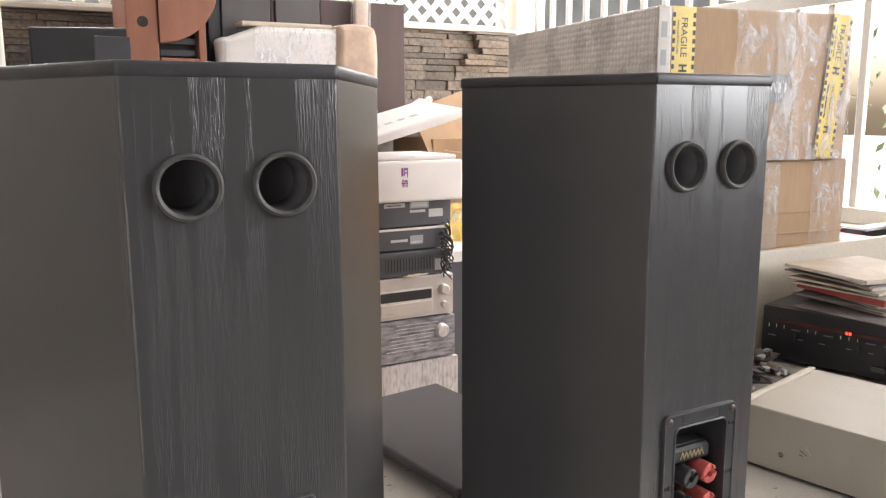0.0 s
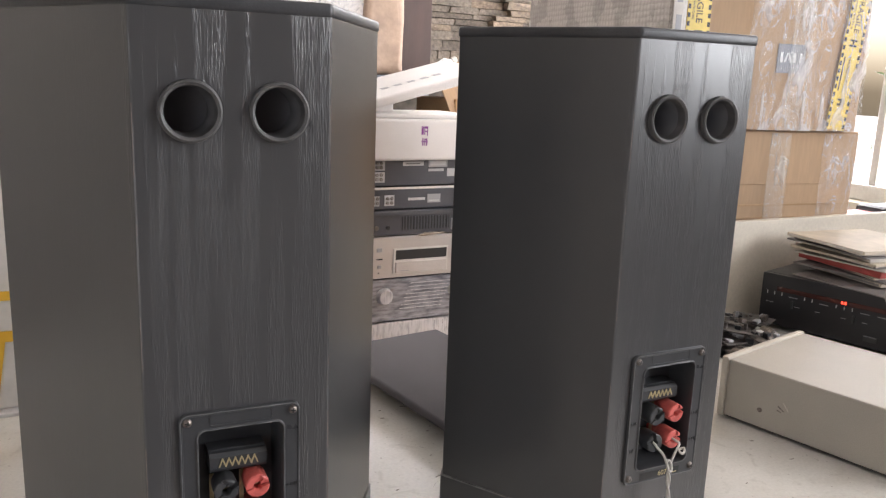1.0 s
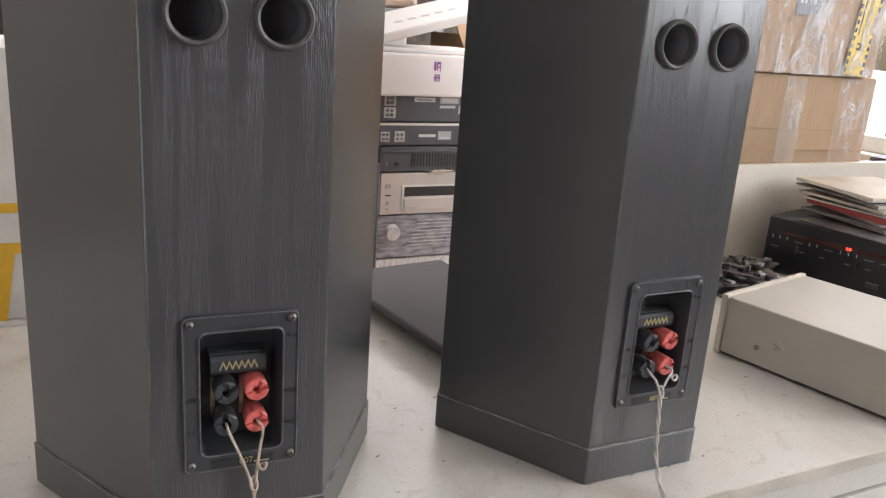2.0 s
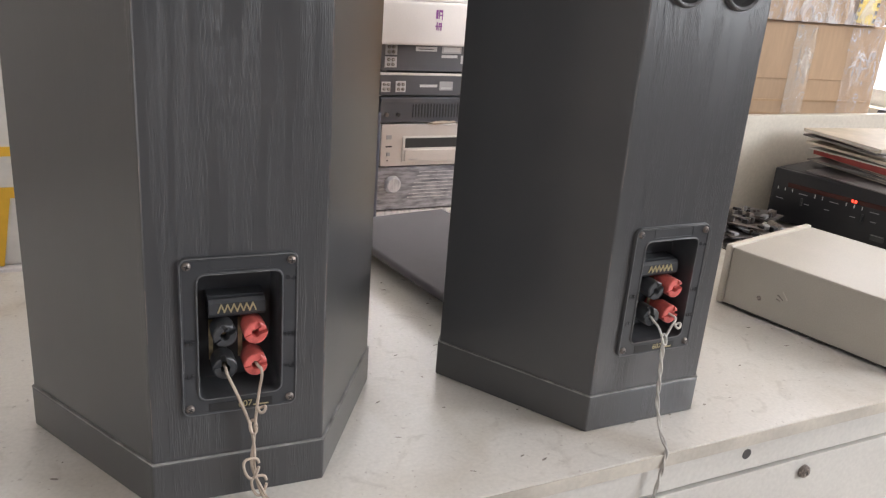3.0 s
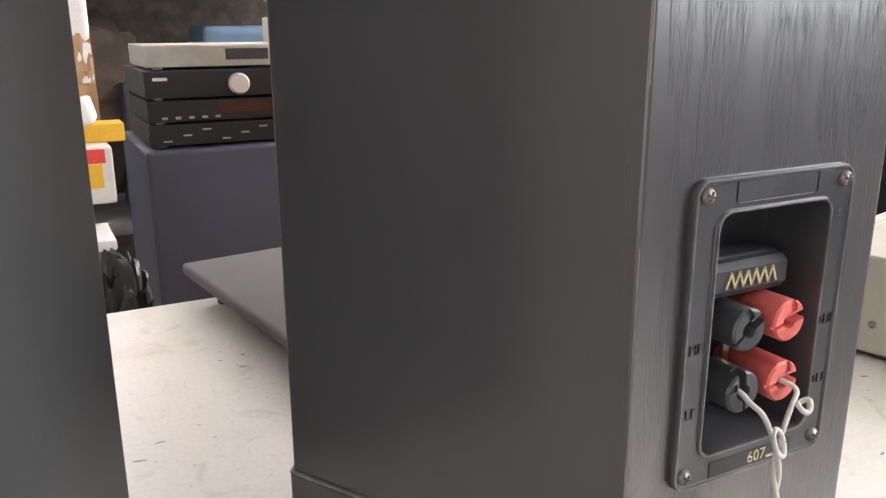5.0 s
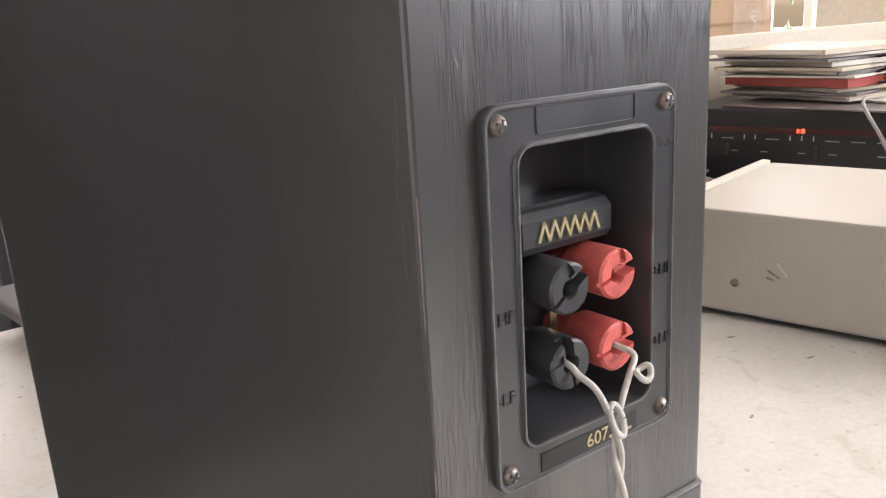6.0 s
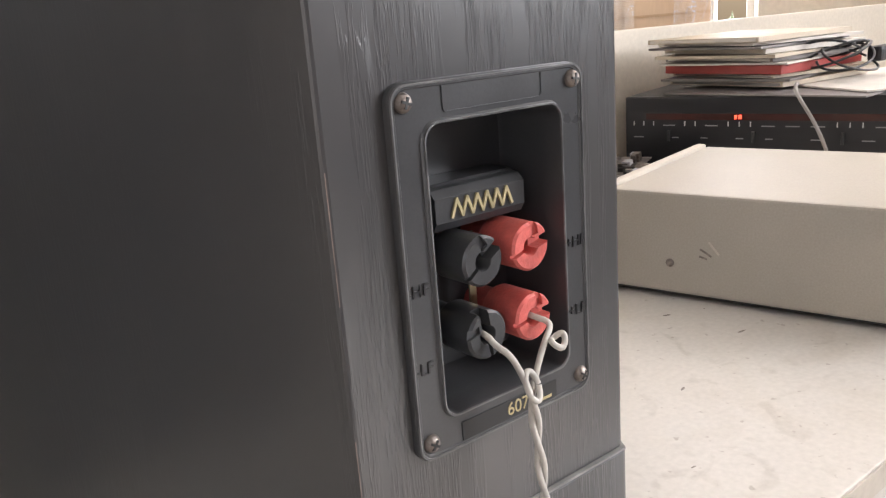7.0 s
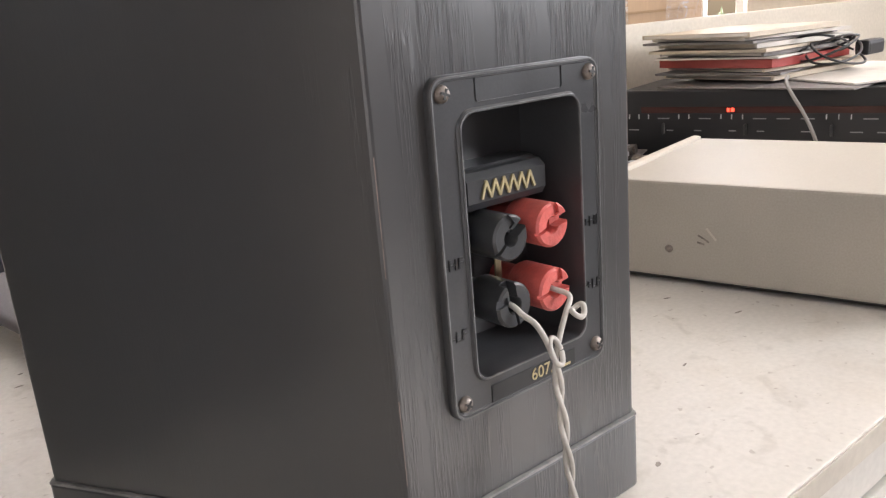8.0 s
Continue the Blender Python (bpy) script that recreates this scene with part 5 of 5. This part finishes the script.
def bag():
    t = thing("bin_bag", pose(0.412, 1.755, 0.0), "knotted black plastic bag beside the wrapped carton", "bag")
    bm = bmesh.new()
    bmesh.ops.create_icosphere(bm, subdivisions=5, radius=1)
    for v in bm.verts:
        n = v.co.copy()
        f = 1 + 0.14 * noise.noise(n * 2.3) + 0.13 * (1 - 2 * abs(noise.noise(n * 5))) - 0.07 + 0.10 * abs(noise.noise(n * 11))
        v.co = Vector((math.copysign(abs(n.x) ** 0.7, n.x) * 0.068 * f, math.copysign(abs(n.y) ** 0.7, n.y) * 0.066 * f, 0.305 + n.z * 0.295 * f))
        v.co.z = max(0.001, v.co.z)
    part("sack", bm, BAG, t, smooth=True)


bag()
rl = thing("paper_roll", pose(0.035, 1.50, 0.0), "tall white paper roll with a yellow band at the top", "roll")
part("roll", lathe([(0, 0), (0.019, 0), (0.019, 1.392), (0, 1.392)], 24), PAPER_WHITE, rl, m=pose(0, 0, 0, 0) @ Matrix(((1, 0, 0, 0), (0, 0, 1, 0), (0, 1, 0, 0), (0, 0, 0, 1))), smooth=True)
part("band", lathe([(0.0193, 1.375), (0.0196, 1.378), (0.0196, 1.40), (0.0, 1.401)], 24), YELLOW, rl, m=Matrix(((1, 0, 0, 0), (0, 0, 1, 0), (0, 1, 0, 0), (0, 0, 0, 1))), smooth=True)
wc = thing("taped_carton", pose(-0.36, 1.10, 0.0), "white cartons bound with yellow tape behind the desk", "carton")
part("lower_box", box(0.0, 0.385, 0.0, 0.30, 0.0, 0.718, 0.004), PAPER_WHITE, wc)
part("edge_board", box(-0.01, 0.392, -0.012, 0.30, 0.719, 0.745, 0.004), FOAM, wc)
part("upper_box", box(0.0, 0.382, 0.0, 0.30, 0.7455, 1.10, 0.004), PAPER_WHITE, wc)
part("yellow_tape", box(-0.011, 0.011, -0.002, 0.0003, 0.0, 0.098), YELLOW_BOX, wc, m=pose(0.322, 0, 0.747, 0, 9))
part("yellow_tape", box(0.0, 0.381, -0.0026, 0.0003, 0.838, 0.852), YELLOW_BOX, wc)
part("yellow_tape", box(0.0, 0.381, -0.0026, 0.0003, 0.893, 0.905), YELLOW_BOX, wc)
part("yellow_tape", box(0.0, 0.30, -0.0016, 0.0003, 0.760, 0.778), YELLOW_BOX, wc)

# ---- steel rack and what stands on it ----
RX0, RX1, RY0, RY1, RZ = 0.05, 1.86, 3.22, 3.78, 1.19
rk = thing("steel_rack", pose(0, 0, 0), "grey perforated steel shelf rack before the stone wall", "rack")
for zt in (0.35, RZ):
    part("shelf", box(RX0, RX1, RY0, RY1, zt - 0.045, zt, 0.003), GALV, rk)
for x in (RX0, RX1 - 0.04):
    for y in (RY0 + 0.001, RY1 - 0.041):
        part("upright", box(x, x + 0.04, y - 0.002, y + 0.038, 0.0, RZ - 0.046), GALV, rk)
part("shelf_rail", box(RX0, 0.95, RY0 - 0.001, RY0 + 0.03, 1.104, RZ - 0.0455), GALV, rk, "perforated edge rail")
small = None
for k in range(44):
    for z in (1.115, 1.134):
        mm = pose(RX0 + 0.02 + k * 0.0205, RY0 - 0.0016, z)
        if small is None:
            small = part("slot_hole", box(-0.006, 0.006, -0.0004, 0.001, -0.003, 0.003), BLACK_INK, rk, m=mm)
        else:
            again(small, rk, mm)
hole = None
for k in range(42):
    mm = pose(RX0 + 0.05 + k * 0.042, RY0 - 0.0006, RZ - 0.022)
    if hole is None:
        hole = part("slot_hole", box(-0.011, 0.011, -0.0004, 0.001, -0.004, 0.004), BLACK_INK, rk, m=mm)
    else:
        again(hole, rk, mm)
db = thing("dark_bin", pose(0.62, 3.28, 0.351), "dark box on the lower rack shelf", "box")
part("box", box(0, 0.20, 0, 0.3, 0, 0.47, 0.01), BLUEGREY, db)
bb = thing("blue_tub", pose(0.90, 3.26, 0.351), "pale blue plastic tub on the lower rack shelf", "tub")
part("tub", box(0, 0.25, 0, 0.3, 0, 0.66, 0.03, 3), BLUE, bb, smooth=True)
cl = thing("canvas_cover", pose(0.20, 3.40, 0.351), "brown cloth heap on the lower rack shelf", "cloth")
bm = bmesh.new()
bmesh.ops.create_icosphere(bm, subdivisions=4, radius=1)
for v in bm.verts:
    f = 1 + 0.2 * noise.noise(v.co * 2.1) + 0.08 * noise.noise(v.co * 6)
    v.co = Vector((0.18 + v.co.x * 0.40 * f, 0.12 + v.co.y * 0.14 * f, max(0.0, 0.36 + v.co.z * 0.36 * f)))
part("cloth", bm, material("brown_canvas", (0.11, 0.085, 0.065), 0.9, vary=0.3, scale=8, bump=0.4, fine=40), cl, smooth=True)
fold = bmesh.new()
bmesh.ops.create_icosphere(fold, subdivisions=4, radius=1)
for v in fold.verts:
    f = 1 + 0.25 * noise.noise(v.co * 3.1) + 0.1 * noise.noise(v.co * 8)
    v.co = Vector((0.34 + v.co.x * 0.20 * f, 0.02 + v.co.y * 0.06 * f, 0.52 + v.co.z * 0.13 * f))
part("fold", fold, material("dusty_brown_canvas", (0.15, 0.115, 0.09), 0.9, vary=0.3, scale=8, bump=0.4, fine=40), cl, "dusty brown folded edge", smooth=True)

k1 = thing("black_cabinet", pose(0.17, 3.40, RZ), "low matt black cabinet with an open front", "cabinet")
part("shell", prism([(0.0, 0.0), (0.335, -0.12), (0.345, 0.22), (0.02, 0.30)], 0.0, 0.335, 0.008), BLACK_METAL, k1)
part("inner_shelf", box(0.205, 0.33, -0.16, -0.14, 0.02, 0.30, 0.004), RACK_DARK, k1, m=pose(0, 0.02, 0))
k2 = thing("teak_speaker", pose(0.49, 3.28, RZ), "reddish teak speaker cabinet with a curved cut-out front", "loudspeaker")
part("cabinet_side", box(0.0, 0.115, 0.0, 0.34, 0.0, 0.95, 0.006), TERRA, k2)
# shade behind the cut-out front, put into this box's colour
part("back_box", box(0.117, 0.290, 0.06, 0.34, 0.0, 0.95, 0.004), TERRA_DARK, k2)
disc = part("curved_front", lathe([(0, -0.012), (0.223, -0.012), (0.226, -0.008), (0.226, 0.055), (0, 0.055)], 64, at=(0.117, 0, 0.51)), TERRA, k2, "rounded teak front panel")
cut(disc, [box(-0.3, 0.1175, -0.1, 0.1, 0.0, 1.0)])
part("upper_front", box(0.1185, 0.290, -0.010, 0.058, 0.70, 0.95, 0.004), TERRA, k2)
part("edge_strip", box(0.262, 0.290, -0.006, 0.058, 0.0, 0.52, 0.003), TERRA, k2)
for kk in range(5):
    part("slat", box(0.122, 0.258, 0.030, 0.050, 0.24 + kk * 0.045, 0.262 + kk * 0.045), RACK_DARK, k2)
part("lower_front", box(0.1185, 0.260, -0.006, 0.058, 0.0, 0.23, 0.003), TERRA, k2)
# flat dark disc drawn in place of the port's shaded hole
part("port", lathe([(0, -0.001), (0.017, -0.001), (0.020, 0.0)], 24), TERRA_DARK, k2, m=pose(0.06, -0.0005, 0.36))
for x0, x1, lab in ((0.875, 1.078, "tall grey loudspeaker seen from the side"), (1.100, 1.295, "tall grey loudspeaker beside its twin")):
    s = thing("tall_speaker", pose(x0, 3.40, RZ), lab, "loudspeaker", "pair of tall grey loudspeakers")
    part("cabinet_body", box(0.0, x1 - x0, 0.0, 0.30, 0.0, 1.0, 0.005), GREYSPK, s)
    part("front_baffle", box(-0.055, -0.001, 0.01, 0.29, 0.0, 1.0, 0.006), BLACK_METAL if x0 < 1 else BROWN, s) if x0 < 1 else part("front_baffle", box(-0.020, -0.001, 0.01, 0.29, 0.0, 1.0, 0.006), BROWN, s)
for x0, x1, ww in ((1.335, 1.535, 0), (1.556, 1.748, 1)):
    s = thing("walnut_speaker", pose(x0, 3.50, RZ), "dark walnut loudspeaker with its back turned", "loudspeaker", "pair of walnut loudspeakers")
    part("cabinet_body", box(0.0, x1 - x0, 0.0, 0.25, 0.0, 0.515, 0.004), BROWN, s)
    part("plinth", box(0.003, x1 - x0 - 0.003, 0.003, 0.247, 0.0, 0.04), GALV, s)
fm = thing("film_bundle", pose(1.47, 3.44, RZ), "clear film roll standing between the walnut loudspeakers", "film")
part("roll", box(0.0, 0.085, 0.0, 0.05, 0.0, 0.53, 0.015, 3), FILM, fm, smooth=True)
part("core", box(0.01, 0.075, 0.008, 0.042, 0.0, 0.52, 0.012, 3), PAPER_PEACH, fm, smooth=True)


def wrapped_lump():
    t = thing("wrapped_ornament", pose(1.155, 3.315, RZ), "pale foam-wrapped package bound in clear film", "package")
    bm = box(-0.335, 0.325, -0.07, 0.06, 0.0, 0.372, 0.045, 4)
    bmesh.ops.subdivide_edges(bm, edges=bm.edges[:], cuts=3, use_grid_fill=True)
    for v in bm.verts:
        d = noise.noise(v.co * 9) * 0.018 + noise.noise(v.co * 25) * 0.007
        v.co += Vector((d, d * .5, d * 0.6))
        if v.co.x < -0.22:
            v.co.z *= 0.86
        v.co.z = max(0, v.co.z)
    part("foam_body", bm, FOAM, t, smooth=True)
    part("band", crinkle(0.34, 0.35, 4, 0.02), FILM, t, m=pose(-0.20, -0.092, 0.01), smooth=True)
    part("paper_top", box(-0.24, 0.14, -0.06, 0.05, 0.362, 0.380, 0.007), PAPER, t)
    side = box(0.150, 0.335, -0.098, 0.062, 0.0, 0.385, 0.045, 4)
    bmesh.ops.subdivide_edges(side, edges=side.edges[:], cuts=2, use_grid_fill=True)
    for v in side.verts:
        d = noise.noise(v.co * 11) * 0.020 + noise.noise(v.co * 30) * 0.006
        v.co += Vector((d, d * 0.6, d * 0.5))
        v.co.z = max(0.0, v.co.z)
    part("paper_side", side, PAPER_PEACH, t, "crumpled peach paper", smooth=True)


wrapped_lump()
bo = thing("plastic_bottle", pose(1.70, 3.30, RZ, 0, 62, 10), "dusty translucent bottle with white cap lying on the rack", "bottle")
part("bottle_body", lathe([(0, 0), (0.03, 0), (0.032, 0.005), (0.032, 0.06), (0.014, 0.085), (0.012, 0.09)], 20), LABEL, bo, m=pose(-0.033, 0, 0.0, 90), smooth=True)
part("bottle_cap", lathe([(0.012, 0.09), (0.015, 0.092), (0.015, 0.115), (0, 0.115)], 16), WHITE_PAINT, bo, m=pose(-0.033, 0, 0.0, 90), smooth=True)

# ---- ledge stones of the back wall ----
rng = random.Random(21)
meshes = []
for k in range(10):
    bm = box(-0.5, 0.5, -0.5, 0.5, -0.5, 0.5)
    for v in bm.verts:
        v.co += Vector((rng.uniform(-.03, .03), rng.uniform(-.12, .12) if v.co.y < 0 else 0, rng.uniform(-.07, .07)))
    me = bpy.data.meshes.new("stone")
    bm.to_mesh(me)
    bm.free()
    me.materials.append(STONE)
    meshes.append(me)
zr, count = 1.20, 0
while zr < 1.64 and count < 300:
    hr = min(rng.uniform(0.028, 0.056), 1.652 - zr)
    xr = 0.0 + rng.uniform(-.1, 0)
    while xr < 2.69:
        L = min(rng.uniform(0.07, 0.24), 2.695 - xr)
        if L > 0.03:
            dp = rng.uniform(0.022, 0.038) + (0.05 if 2.33 < xr < 2.50 else 0)
            s = new("stone", rng.choice(meshes))
            s.parent = wall_back
            s.matrix_basis = Matrix.Translation((xr + L / 2, 4.018 - dp / 2 + 0.004, zr + hr / 2)) @ Matrix.Diagonal((L - 0.003, dp, hr - 0.003, 1))
            count += 1
        xr += L
    zr += hr
